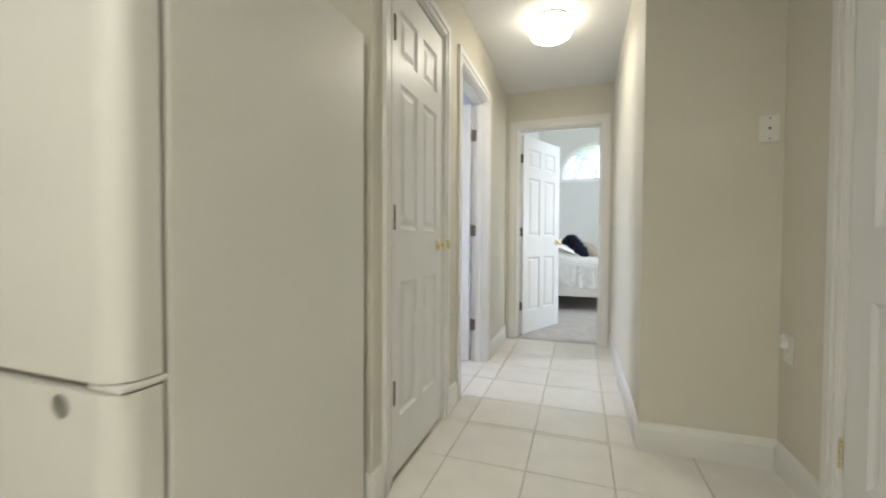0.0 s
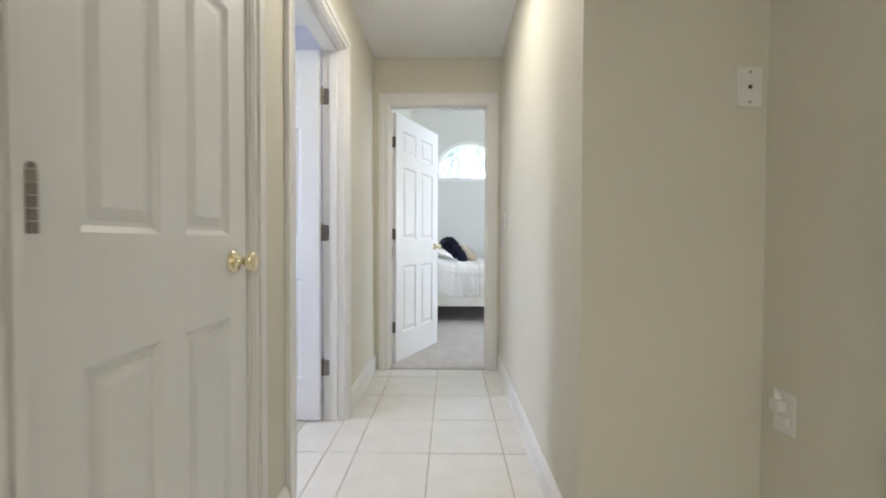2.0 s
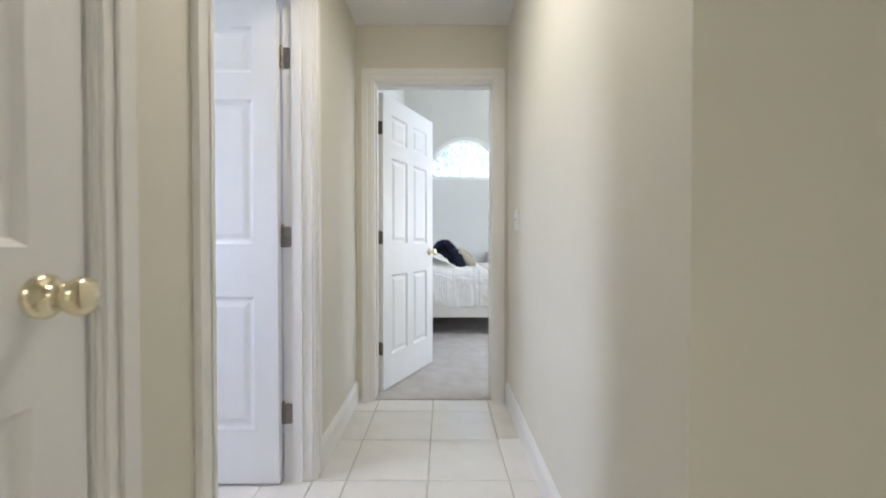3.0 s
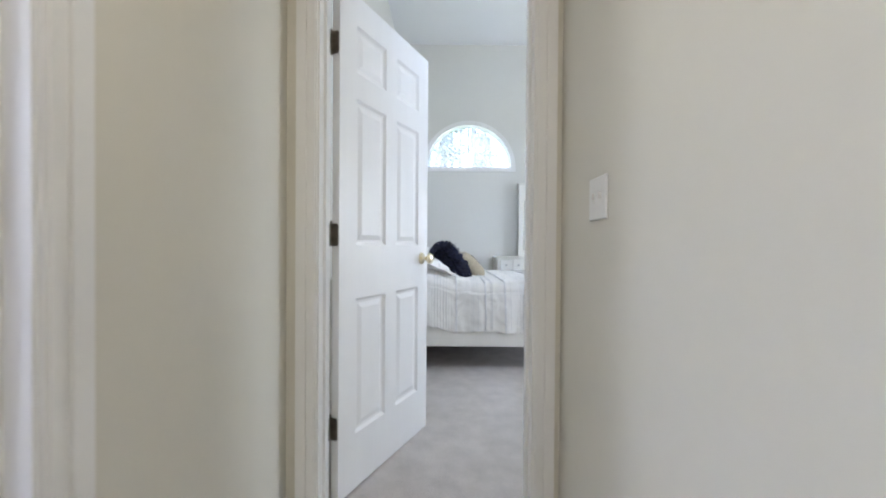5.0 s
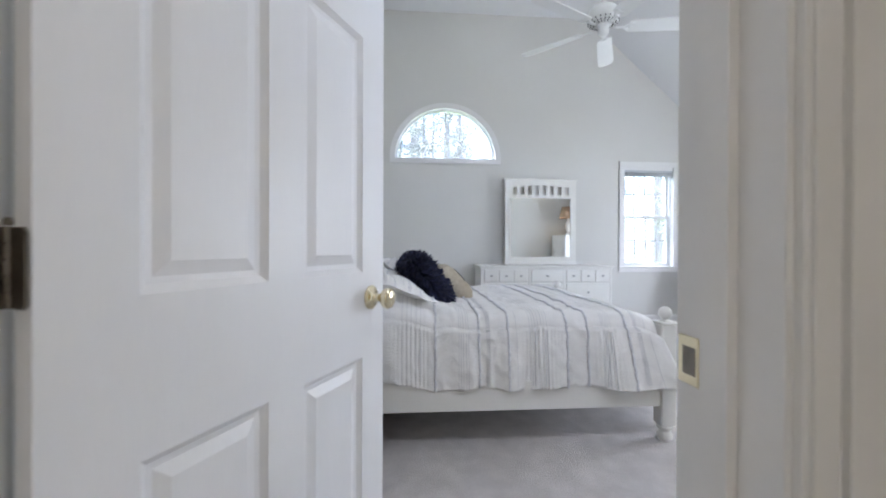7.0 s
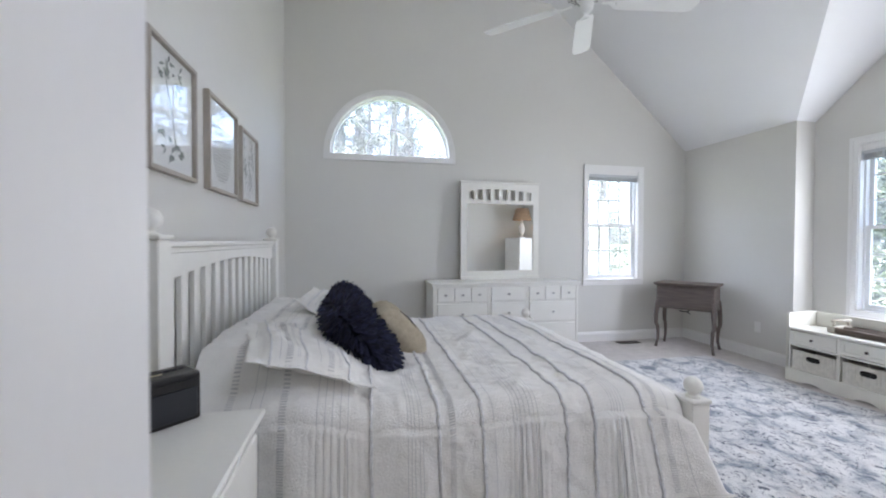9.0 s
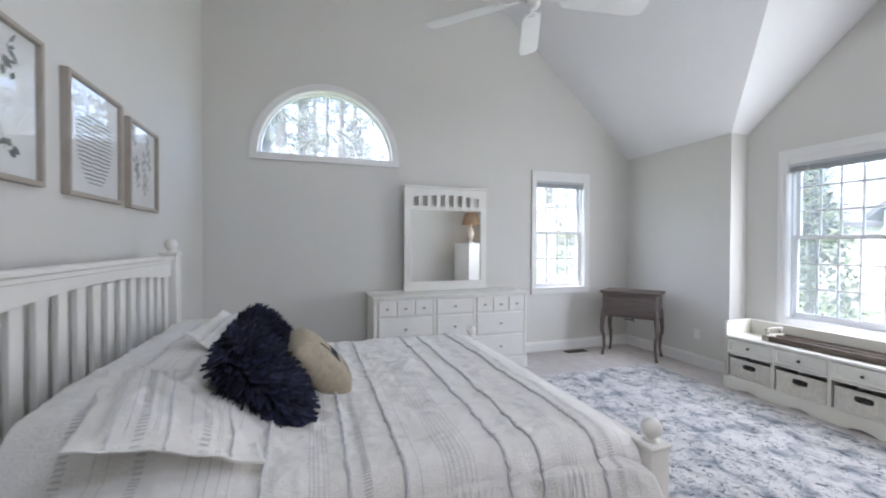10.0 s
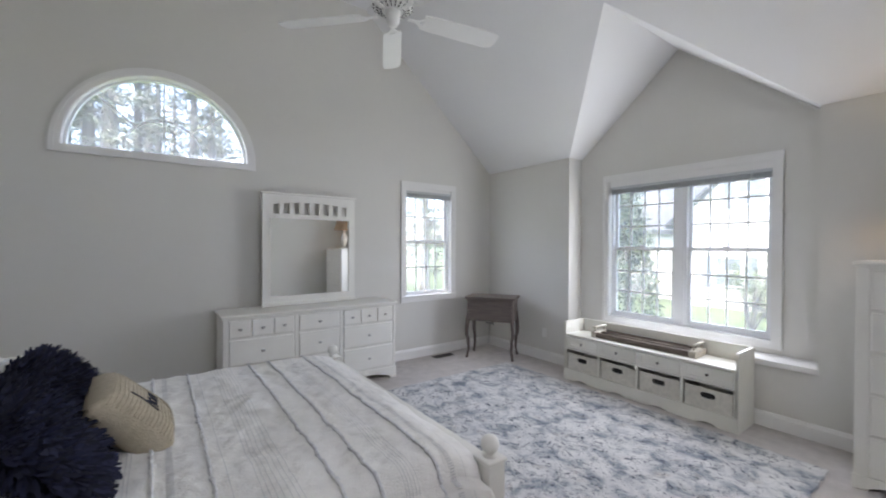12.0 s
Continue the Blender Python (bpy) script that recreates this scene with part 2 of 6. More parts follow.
setting(part("wall_nook_right", prism(bmesh.new(), [[(-6.0, 0), (RY0 - 0.02, 0), (RY0 - 0.02, DH + 0.02), (RY1 + 0.02, DH + 0.02), (RY1 + 0.02, 0), (NY, 0), (NY, HC), (-6.0, HC)]],
        on_x, NX, NX + 0.12), HALLPAINT), "greige painted wall with a panelled door", "wall")
setting(part("wall_kitchen_north", boxed(-3.0, HL - 0.12, KY, KY + 0.12, 0, HC), HALLPAINT), "greige painted wall behind the refrigerator", "wall")
setting(part("wall_kitchen_west", boxed(-3.12, -3.0, -6.0, KY + 0.12, 0, HC), HALLPAINT), "plain greige wall", "wall")
setting(part("wall_kitchen_south", boxed(-3.12, NX + 0.12, -6.12, -6.0, 0, HC), HALLPAINT), "plain greige wall", "wall")
setting(part("ceiling_hall", boxed(-3.12, NX + 0.12, -6.12, 0.066, HC, HC + 0.1), CEILING), "flat white hall ceiling", "ceiling")
# the west side has an unseen opening, added to let daylight in
bm = prism(bmesh.new(), [rect(KY + 0.12, 0.1, 0, HC), rect(-1.95, -1.48, 1.1, 2.0)], on_x, -2.2, -2.1)
box(bm, -2.1, HL - 0.12, -0.45, -0.35, 0, HC)
box(bm, -2.1, HL - 0.121, -2.2, -2.1, 0, HC)
setting(part("wall_bathroom", bm, LAVENDER), "lavender blue bathroom walls", "wall")
floor = setting(part("floor_hall", boxed(-3.0, NX, -6.0, 0.012, -0.06, -0.004), GROUT), "tan grout bed under the hall tiles", "floor")

for nm, ax, at, out, a, b in (("left_far", "y", HL, 1, TY1 + 0.085, -0.016), ("left_mid", "y", HL, 1, CY1 + 0.085, TY0 - 0.085),
                              ("left_near", "y", HL, 1, KY, CY0 - 0.085), ("right", "y", HR, -1, NY - 0.016, -0.016),
                              ("nook", "x", NY, -1, HR, NX), ("nook_right", "y", NX, -1, RY1 + 0.085, NY - 0.016),
                              ("kitchen", "x", KY, -1, -3.0, HL)):
    baseboard("baseboard_hall_" + nm, ax, at, out, a, b)


# ---- door trim and doors ----
def casing(name, place, a, b, h, w=0.07, proud=0.018):
    """Moulded casing round three sides of a doorway; place(u, v, d): along, up, out of the wall."""
    bm = bmesh.new()
    r = 0.007
    for k, (w0, w1, p) in enumerate(((0, w - 0.004, proud * 0.55), (0.006, 0.02, proud * 0.8), (0.035, w, proud))):
        o0, o1 = r + w0, r + w1
        lp = [(a - o1, 0), (a - o0, 0), (a - o0, h + o0), (b + o0, h + o0), (b + o0, 0), (b + o1, 0), (b + o1, h + o1), (a - o1, h + o1)]
        prism(bm, [lp], place, -0.002 + 0.0005 * k, p)
    return setting(part(name, bm, TRIM), "white moulded door casing", "door casing")


def jamb(name, place, a, b, h, depth, stop):
    """The lining of a doorway with its stop bead."""
    bm = bmesh.new()
    t = 0.019
    prism(bm, [[(a - t, 0), (a, 0), (a, h), (b, h), (b, 0), (b + t, 0), (b + t, h + t), (a - t, h + t)]], place, 0.0005, -depth)
    s = 0.011
    prism(bm, [[(a, 0), (a + s, 0), (a + s, h - s), (b - s, h - s), (b - s, 0), (b, 0), (b, h), (a, h)]], place, -stop[0], -stop[1])
    return setting(part(name, bm, TRIM), "white painted door jamb", "door jamb")


def panel_door(name, w, h, m, label, hinge_mat, hinge_side=1, knob_mat=BRASS, hinges=True):
    """A six-panel moulded door. Local x runs from the hinge edge to the latch edge, y is its thickness, front at y = 0."""
    T = 0.035
    root = thing(name, m, label, "door", "", "structure")
    st, mid = 0.11 * w / 0.76, 0.095 * w / 0.76
    pw = (w - 2 * st - mid) / 2
    cols = [(st, st + pw), (st + pw + mid, w - st)]
    rows = [(0.24, 0.80), (1.02, 1.62), (1.73, h - 0.125)]
    holes = [rect(c[0], c[1], r[0], r[1]) for r in rows for c in cols]
    bm = bmesh.new()
    prism(bm, [rect(0.002, w - 0.002, 0.012, h - 0.003)] + holes, on_y, 0, T)
    part("slab", bm, DOORWHITE, root)
    for hole in holes:
        u0, u1, v0, v1 = hole[0][0], hole[2][0], hole[0][1], hole[2][1]
        bm = bmesh.new()
        steps = [(0, 0.001), (0.012, 0.010), (0.022, 0.011), (0.044, 0.004)]
        for side in (0, 1):
            prev = None
            for off, d in steps:
                y = d if side == 0 else T - d
                ring = [bm.verts.new((u0 + off, y, v0 + off)), bm.verts.new((u1 - off, y, v0 + off)), bm.verts.new((u1 - off, y, v1 - off)), bm.verts.new((u0 + off, y, v1 - off))]
                if prev:
                    for i in range(4):
                        bm.faces.new((prev[i], prev[(i + 1) % 4], ring[(i + 1) % 4], ring[i]))
                prev = ring
            bm.faces.new(prev)
        part("panel", bm, DOORWHITE, root)
    for y, s in ((0, -1), (T, 1)):
        turn = pose(w - 0.068, y, 0.95, 90 if s < 0 else -90)
        k = part("door_knob", turned([(0, 0.0), (0.032, 0.0), (0.032, 0.004), (0.026, 0.009), (0.012, 0.011), (0.010, 0.03), (0.014, 0.034), (0.025, 0.043), (0.028, 0.052), (0.026, 0.060), (0.018, 0.065), (0, 0.066)], 24, turn),
                 knob_mat, root, "round brass door knob", True)
    return root


def hinge(parent, x, y, z, mat, leaf=(1, 0), label="butt hinge"):
    """A butt hinge: knuckles on the pin and two leaves."""
    bm = bmesh.new()
    for k in range(5):
        lathe(bm, [(0, -0.044 + k * 0.018), (0.0062, -0.044 + k * 0.018), (0.0062, -0.0275 + k * 0.018), (0, -0.0275 + k * 0.018)], 10, pose(x, y, z))
    lathe(bm, [(0, 0.046), (0.005, 0.046), (0.006, 0.05), (0.003, 0.055), (0, 0.055)], 10, pose(x, y, z))
    h = part("hinge", bm, mat, parent, label)
    for dx, dy in leaf:
        bm = bmesh.new()
        nx, ny = -dy, dx
        pts = [(0.0, -0.044), (0.03, -0.044), (0.036, -0.038), (0.036, 0.038), (0.03, 0.044), (0.0, 0.044)]
        prism(bm, [pts], lambda u, v, d: (x + dx * u + nx * d, y + dy * u + ny * d, z + v), -0.0012, 0.0012)
        for v in (-0.028, 0.0, 0.028):
            lathe(bm, [(0, 0.002), (0.0035, 0.002), (0.004, 0.001)], 8, Matrix.Translation((x + dx * (0.02 + 0.005 * (v == 0)), y + dy * (0.02 + 0.005 * (v == 0)), z + v)) @ Vector((nx, ny, 0)).to_track_quat("Z", "Y").to_matrix().to_4x4())
        part("leaf", bm, mat, h)
    return h


# bedroom door, opened into the bedroom
casing("door_1_casing_hall", lambda u, v, d: (u, -d, v), DX0, DX1, DH)
casing("door_1_casing_bedroom", lambda u, v, d: (u, YS + d, v), DX0, DX1, DH)
jamb1 = jamb("door_1_jamb", lambda u, v, d: (u, -d, v), DX0, DX1, DH, YS, (0.05, 0.088))
OPEN = 65.0
PIN = Vector((DX0 + 0.001, YS + 0.004, 0))
ca, sa = math.cos(radians(OPEN)), math.sin(radians(OPEN))
d1 = panel_door("door_1", 0.752, 2.045, Matrix.Translation(PIN) @ pose(0.001 * ca, 0.001 * sa, 0, 0, 0, OPEN) @ pose(0, -0.039, 0), "open white six-panel bedroom door with brass knobs", NICKEL)
for z in (0.30, 1.06, 1.805):
    hg = hinge(jamb1, PIN.x, PIN.y, z, NICKEL, leaf=((0, -1), (sa, -ca)), label="tarnished nickel butt hinge")
part("strike_plate", boxed(DX1 - 0.0025, DX1 + 0.001, 0.101, 0.135, 0.926, 0.982, 0.001), BRASS, jamb1, "brass strike plate")
# dark box laid on the strike plate, drawing the shade of the latch hole
part("latch_hole_shade", boxed(DX1 - 0.0032, DX1 - 0.002, 0.106, 0.126, 0.938, 0.970), NICKEL, jamb1, "dark plate for the shaded latch hole")

# closet door, shut, hinges on the near side
casing("door_2_casing", lambda u, v, d: (HL + d, u, v), CY0, CY1, DH)
jamb2 = jamb("door_2_jamb", lambda u, v, d: (HL + d, u, v), CY0, CY1, DH, 0.115, (0.04, 0.075))
panel_door("door_2", CY1 - CY0 - 0.006, 2.045, pose(HL - 0.004, CY0 + 0.003, 0, 0, 0, 90), "closed narrow white six-panel closet door", NICKEL)
for z in (0.36, 1.06, 1.80):
    hinge(jamb2, HL + 0.010, CY0 + 0.004, z, NICKEL, leaf=(), label="nickel hinge knuckle")

# bathroom door, standing open at a right angle
casing("door_3_casing", lambda u, v, d: (HL + d, u, v), TY0, TY1, DH)
jamb3 = jamb("door_3_jamb", lambda u, v, d: (HL + d, u, v), TY0, TY1, DH, 0.12, (0.04, 0.08))
panel_door("door_3", 0.71, 2.045, pose(HL - 0.128, TY1 - 0.002, 0, 0, 0, 180) @ pose(0, 0, 0), "open white six-panel bathroom door", NICKEL)
for z in (0.295, 1.05, 1.805):
    hinge(jamb3, HL - 0.122, TY1 - 0.004, z, NICKEL, leaf=((1, 0), (-1, 0)), label="nickel butt hinge")

# nook door, shut
casing("door_4_casing", lambda u, v, d: (NX - d, u, v), RY0, RY1, DH)
jamb4 = jamb("door_4_jamb", lambda u, v, d: (NX - d, u, v), RY0, RY1, DH, 0.115, (0.04, 0.075))
panel_door("door_4", RY1 - RY0 - 0.006, 2.045, pose(NX + 0.004, RY1 - 0.003, 0, 0, 0, -90), "closed white six-panel door with brass hinges", BRASS)
for z in (0.29, 1.80):
    hinge(jamb4, NX - 0.003, RY1 - 0.001, z, BRASS, leaf=((0, 1),), label="brass hinge")


# ---- windows ----
def window_trim(bm, place, u0, u1, v0, v1, w=0.07, p=0.018):
    prism(bm, [rect(u0 - w, u1 + w, v0 - w, v1 + w), rect(u0, u1, v0, v1)], place, 0.0005, p * 0.7)
    prism(bm, [rect(u0 - w, u1 + w, v0 - w, v1 + w), rect(u0 - w + 0.03, u1 + w - 0.03, v0 - w + 0.03, v1 + w - 0.03)], place, 0.0007, p)
    return bm


def sash(root, place, u0, u1, v0, v1, d, nu, nv):
    """One sash: stiles and rails, muntin bars and a pane."""
    t = 0.034
    part("sash", prism(bmesh.new(), [rect(u0, u1, v0, v1), rect(u0 + t, u1 - t, v0 + t, v1 - t)], place, d, d - 0.028), VINYL, root)
    bm = bmesh.new()
    g = 0.008
    for i in range(1, nu):
        u = u0 + t + (u1 - u0 - 2 * t) * i / nu
        prism(bm, [rect(u - g, u + g, v0 + t, v1 - t)], place, d - 0.009, d - 0.017)
    for i in range(1, nv):
        v = v0 + t + (v1 - v0 - 2 * t) * i / nv
        prism(bm, [rect(u0 + t, u1 - t, v - g, v + g)], place, d - 0.0085, d - 0.0165)
    part("muntin_bars", bm, VINYL, root)
    pane = part("pane", prism(bmesh.new(), [rect(u0 + t - 0.003, u1 - t + 0.003, v0 + t - 0.003, v1 - t + 0.003)], place, d - 0.019, d - 0.022), GLASS, root)
    pane.visible_shadow = False


def raised_blind(root, place, u0, u1, top):
    """A drawn-up blind: headrail, a stack of slats, bottom rail and tapes."""
    bm = bmesh.new()
    prism(bm, [rect(u0 + 0.004, u1 - 0.004, top - 0.030, top)], place, -0.012, -0.048)
    for k in range(9):
        v = top - 0.034 - k * 0.0045
        prism(bm, [rect(u0 + 0.006, u1 - 0.006, v - 0.0022, v)], place, -0.016, -0.042)
    prism(bm, [rect(u0 + 0.006, u1 - 0.006, top - 0.086, top - 0.075)], place, -0.016, -0.042)
    n = 2 if u1 - u0 < 1 else 3
    for k in range(n):
        u = u0 + (u1 - u0) * (0.1 + 0.8 * k / (n - 1))
        prism(bm, [rect(u - 0.006, u + 0.006, top - 0.088, top - 0.028)], place, -0.0145, -0.0435)
    part("raised_blind", bm, BLIND, root, "raised grey horizontal blind")


def double_hung(root, place, u0, u1, v0, v1, nu, nv):
    f = 0.022
    part("window_frame", prism(bmesh.new(), [rect(u0, u1, v0, v1), rect(u0 + f, u1 - f, v0 + f, v1 - f)], place, -0.055, -0.13), VINYL, root)
    mid = (v0 + v1) / 2
    sash(root, place, u0 + f, u1 - f, mid - 0.015, v1 - f, -0.10, nu, nv)
    sash(root, place, u0 + f, u1 - f, v0 + f, mid + 0.02, -0.068, nu, nv)
    bm = bmesh.new()
    prism(bm, [rect((u0 + u1) / 2 - 0.03, (u0 + u1) / 2 + 0.03, mid + 0.018, mid + 0.03)], place, -0.066, -0.09)
    prism(bm, [rect((u0 + u1) / 2 - 0.008, (u0 + u1) / 2 + 0.03, mid + 0.03, mid + 0.036)], place, -0.07, -0.085)
    part("sash_lock", bm, VINYL, root)


def north_at(u, v, d):
    return (u, YN - d, v)


def bay_at(u, v, d):
    return (XB - d, u, v)


w1 = thing("window_1", Matrix.Identity(4), "white double-hung window with muntin bars and a raised grey blind", "window", "", "structure")
part("casing", window_trim(bmesh.new(), north_at, *W1), TRIM, w1)
part("window_sill", boxed(W1[0] - 0.08, W1[1] + 0.08, YN - 0.032, YN + 0.055, W1[2] - 0.006, W1[2] + 0.012, 0.003), TRIM, w1)
part("reveal", prism(bmesh.new(), [rect(*W1), rect(W1[0] + 0.008, W1[1] - 0.008, W1[2] + 0.002, W1[3] - 0.008)], north_at, 0.001, -0.054), TRIM, w1)
double_hung(w1, north_at, *W1, 4, 2)
part("head_board", prism(bmesh.new(), [rect(W1[0] + 0.006, W1[1] - 0.006, W1[3] - 0.045, W1[3] - 0.006)], north_at, -0.008, -0.05), TRIM, w1)
raised_blind(w1, north_at, W1[0], W1[1], W1[3] - 0.046)

w2 = thing("window_2", Matrix.Identity(4), "wide white twin double-hung window with muntin bars", "window", "", "structure")
part("casing", window_trim(bmesh.new(), bay_at, *W2), TRIM, w2)
part("reveal", prism(bmesh.new(), [rect(*W2), rect(W2[0] + 0.008, W2[1] - 0.008, W2[2] + 0.002, W2[3] - 0.008)], bay_at, 0.001, -0.054), TRIM, w2)
WM = (W2[0] + W2[1]) / 2
part("mullion", prism(bmesh.new(), [rect(WM - 0.034, WM + 0.034, W2[2] + 0.002, W2[3] - 0.008)], bay_at, -0.05, -0.129), VINYL, w2)
double_hung(w2, bay_at, W2[0], WM - 0.035, W2[2], W2[3], 4, 3)
double_hung(w2, bay_at, WM + 0.035, W2[1], W2[2], W2[3], 4, 3)
part("head_board", prism(bmesh.new(), [rect(W2[0] + 0.006, W2[1] - 0.006, W2[3] - 0.065, W2[3] - 0.006)], bay_at, -0.006, -0.05), TRIM, w2)
raised_blind(w2, bay_at, W2[0] + 0.01, W2[1] - 0.01, W2[3] - 0.066)

# unseen high window, added to let light in from the camera's own side of the room
def south_at(u, v, d):
    return (u, YS + d, v)


w4 = thing("unseen_window_4", Matrix.Identity(4), "unseen white fixed window added high over the door to let light in", "window", "", "structure")
part("casing", window_trim(bmesh.new(), south_at, *W4), TRIM, w4)
part("reveal", prism(bmesh.new(), [rect(*W4), rect(W4[0] + 0.008, W4[1] - 0.008, W4[2] + 0.002, W4[3] - 0.008)], south_at, 0.001, -0.054), TRIM, w4)
part("window_frame", prism(bmesh.new(), [rect(*W4), rect(W4[0] + 0.04, W4[1] - 0.04, W4[2] + 0.04, W4[3] - 0.04)], south_at, -0.02, -0.069), VINYL, w4)
pane = part("pane", prism(bmesh.new(), [rect(W4[0] + 0.038, W4[1] - 0.038, W4[2] + 0.038, W4[3] - 0.038)], south_at, -0.045, -0.049), GLASS, w4)
pane.visible_shadow = False

w3 = thing("window_3", Matrix.Identity(4), "white half-round window high in the gable wall", "window", "", "structure")


def half(r, n=40):
    return [(ARCX + r * math.cos(math.pi * i / n), ARCZ + r * math.sin(math.pi * i / n)) for i in range(n + 1)]


def arch_ring(r0, r1, foot):
    return [(ARCX + r1, ARCZ - foot)] + half(r1) + [(ARCX - r1, ARCZ - foot)], [p for p in half(r0)]


o, i_ = arch_ring(ARCR, ARCR + 0.065, 0.062)
part("casing", prism(prism(bmesh.new(), [o, i_], north_at, 0.0005, 0.013), [o, [(ARCX + ARCR + 0.035, ARCZ - 0.03)] + half(ARCR + 0.035) + [(ARCX - ARCR - 0.035, ARCZ - 0.03)]], north_at, 0.0007, 0.019), TRIM, w3)
part("reveal", prism(bmesh.new(), [half(ARCR), [(p[0], p[1] + 0.006) for p in half(ARCR - 0.009)]], north_at, 0.0008, -0.07), TRIM, w3)
part("window_frame", prism(bmesh.new(), [half(ARCR - 0.001), [(p[0], p[1] + 0.018) for p in half(ARCR - 0.034)]], north_at, -0.071, -0.125), VINYL, w3)
pane = part("pane", prism(bmesh.new(), [[(p[0], p[1] + 0.016) for p in half(ARCR - 0.032)]], north_at, -0.095, -0.099), GLASS, w3)
pane.visible_shadow = False
bm = boxed(ARCX - 0.006, ARCX + 0.006, YN + 0.088, YN + 0.093, ARCZ + 0.03, ARCZ + ARCR - 0.03)
inner = [(ARCX + 0.30 * math.cos(math.pi * i / 20), YN + 0.0905, ARCZ + 0.03 + 0.30 * math.sin(math.pi * i / 20)) for i in range(21)]
tube(bm, inner, 0.0055, 6)
for a in (45, 135):
    c, s = math.cos(radians(a)), math.sin(radians(a))
    tube(bm, [(ARCX + 0.30 * c, YN + 0.0905, ARCZ + 0.03 + 0.30 * s), (ARCX + 0.66 * c, YN + 0.0905, ARCZ + 0.03 + 0.62 * s)], 0.0055, 6)
part("muntin_bars", bm, VINYL, w3)

# THINGS
# ---- bedroom materials ----
CREAM = material("cream white furniture paint", (0.82, 0.805, 0.755), 0.42, vary=0.03, scale=5, bump=0.04, bump_scale=70)
IVORY = material("antique ivory furniture paint", (0.80, 0.785, 0.71), 0.45, vary=0.04, scale=6, bump=0.05, bump_scale=70)
KNOBGREY = material("brushed pewter pull", (0.50, 0.49, 0.47), 0.35, 0.9, vary=0.08, scale=30)
DARKKNOB = material("dark bronze knob", (0.09, 0.08, 0.07), 0.4, 0.8, vary=0.15, scale=30)
COTTON = material("white crinkled cotton", (0.86, 0.845, 0.815), 0.9, vary=0.04, scale=16, bump=0.4, bump_scale=130)


def add_creases(m, scale, strength, dist):
    """Long soft folds under the fine relief of a cloth."""
    n, l = m.node_tree.nodes, m.node_tree.links
    fine = [k for k in n if k.type == "BUMP"][0]
    t, b = n.new("ShaderNodeTexNoise"), n.new("ShaderNodeBump")
    t.noise_type = "RIDGED_MULTIFRACTAL"
    t.inputs["Scale"].default_value, t.inputs["Detail"].default_value, t.inputs["Distortion"].default_value = scale, 2, 0.8
    co = [k for k in n if k.type == "TEX_COORD"][0]
    l.new(co.outputs["Object"], t.inputs["Vector"])
    b.inputs["Strength"].default_value, b.inputs["Distance"].default_value = strength, dist
    l.new(t.outputs["Fac"], b.inputs["Height"])
    l.new(b.outputs[0], fine.inputs["Normal"])


add_creases(COTTON, 6.5, 0.75, 0.02)
STRIPE = material("off-white tufted cord", (0.84, 0.84, 0.85), 0.95, vary=0.12, scale=60, bump=0.8, bump_scale=240)
THREAD = material("grey woven thread", (0.70, 0.695, 0.695), 0.95, vary=0.15, scale=80)
NAVY = material("navy ruffled fabric", (0.008, 0.011, 0.03), 0.95, vary=0.3, scale=18, bump=0.3, bump_scale=90)
BURLAP = material("natural burlap", (0.56, 0.49, 0.37), 0.95, vary=0.12, scale=40, bump=0.35, bump_scale=190)
INK = material("dark embroidered lettering", (0.05, 0.06, 0.09), 0.9, vary=0.1)
PLUM = material("weathered taupe wood", (0.165, 0.13, 0.115), 0.5, vary=0.25, scale=5, bump=0.25, bump_scale=60, stretch=(1, 1, 8))
RUSTIC = material("weathered grey brown wood", (0.19, 0.15, 0.12), 0.8, vary=0.35, scale=8, bump=0.6, bump_scale=50, stretch=(6, 1, 6))
WHITEWASH = material("whitewashed wood", (0.60, 0.55, 0.47), 0.8, vary=0.2, scale=14, bump=0.4, bump_scale=70)
WICKER = material("cream slatted basket", (0.74, 0.71, 0.63), 0.7, vary=0.1, scale=30, bump=0.3, bump_scale=120)
BLACK = material("black plastic", (0.018, 0.018, 0.02), 0.4, vary=0.15, scale=20, bump=0.05, bump_scale=160)
SMOKE = material("dark navy radio front", (0.03, 0.033, 0.042), 0.3, vary=0.1)
OAKFRAME = material("pale taupe picture frame", (0.46, 0.41, 0.35), 0.5, vary=0.12, scale=10, bump=0.15, bump_scale=80, stretch=(8, 8, 1))
PAPER = material("white art paper", (0.80, 0.81, 0.80), 0.8, vary=0.02)
SAGE = material("grey green watercolour", (0.24, 0.29, 0.27), 0.9, vary=0.35, scale=30)
PRINT = material("charcoal brush stroke", (0.16, 0.16, 0.17), 0.9, vary=0.3, scale=30)
PLATE = material("white plastic plate", (0.82, 0.81, 0.78), 0.35, vary=0.01)
# near-black: shade of hollows put into the colour, also dark rims and grille
HOLLOWDARK = material("near-black for shaded hollows and dark parts", (0.03, 0.03, 0.03), 0.9, vary=0.1)
FANWHITE = material("white fan enamel", (0.80, 0.80, 0.78), 0.35, vary=0.02)
FRIDGE = material("cream white textured refrigerator steel", (0.75, 0.74, 0.70), 0.34, vary=0.02, scale=3, bump=0.10, bump_scale=420)
SEAL = material("grey door gasket", (0.42, 0.41, 0.38), 0.7, vary=0.05)
MIRRORGLASS = material("silvered mirror", (0.90, 0.92, 0.92), 0.01, 1.0, vary=0.0)
SHADE = material("tan pleated lamp shade", (0.36, 0.24, 0.15), 0.8, vary=0.1, scale=20)
OPAL = glow_material("lit opal glass", (1.0, 0.86, 0.66), 0.16)
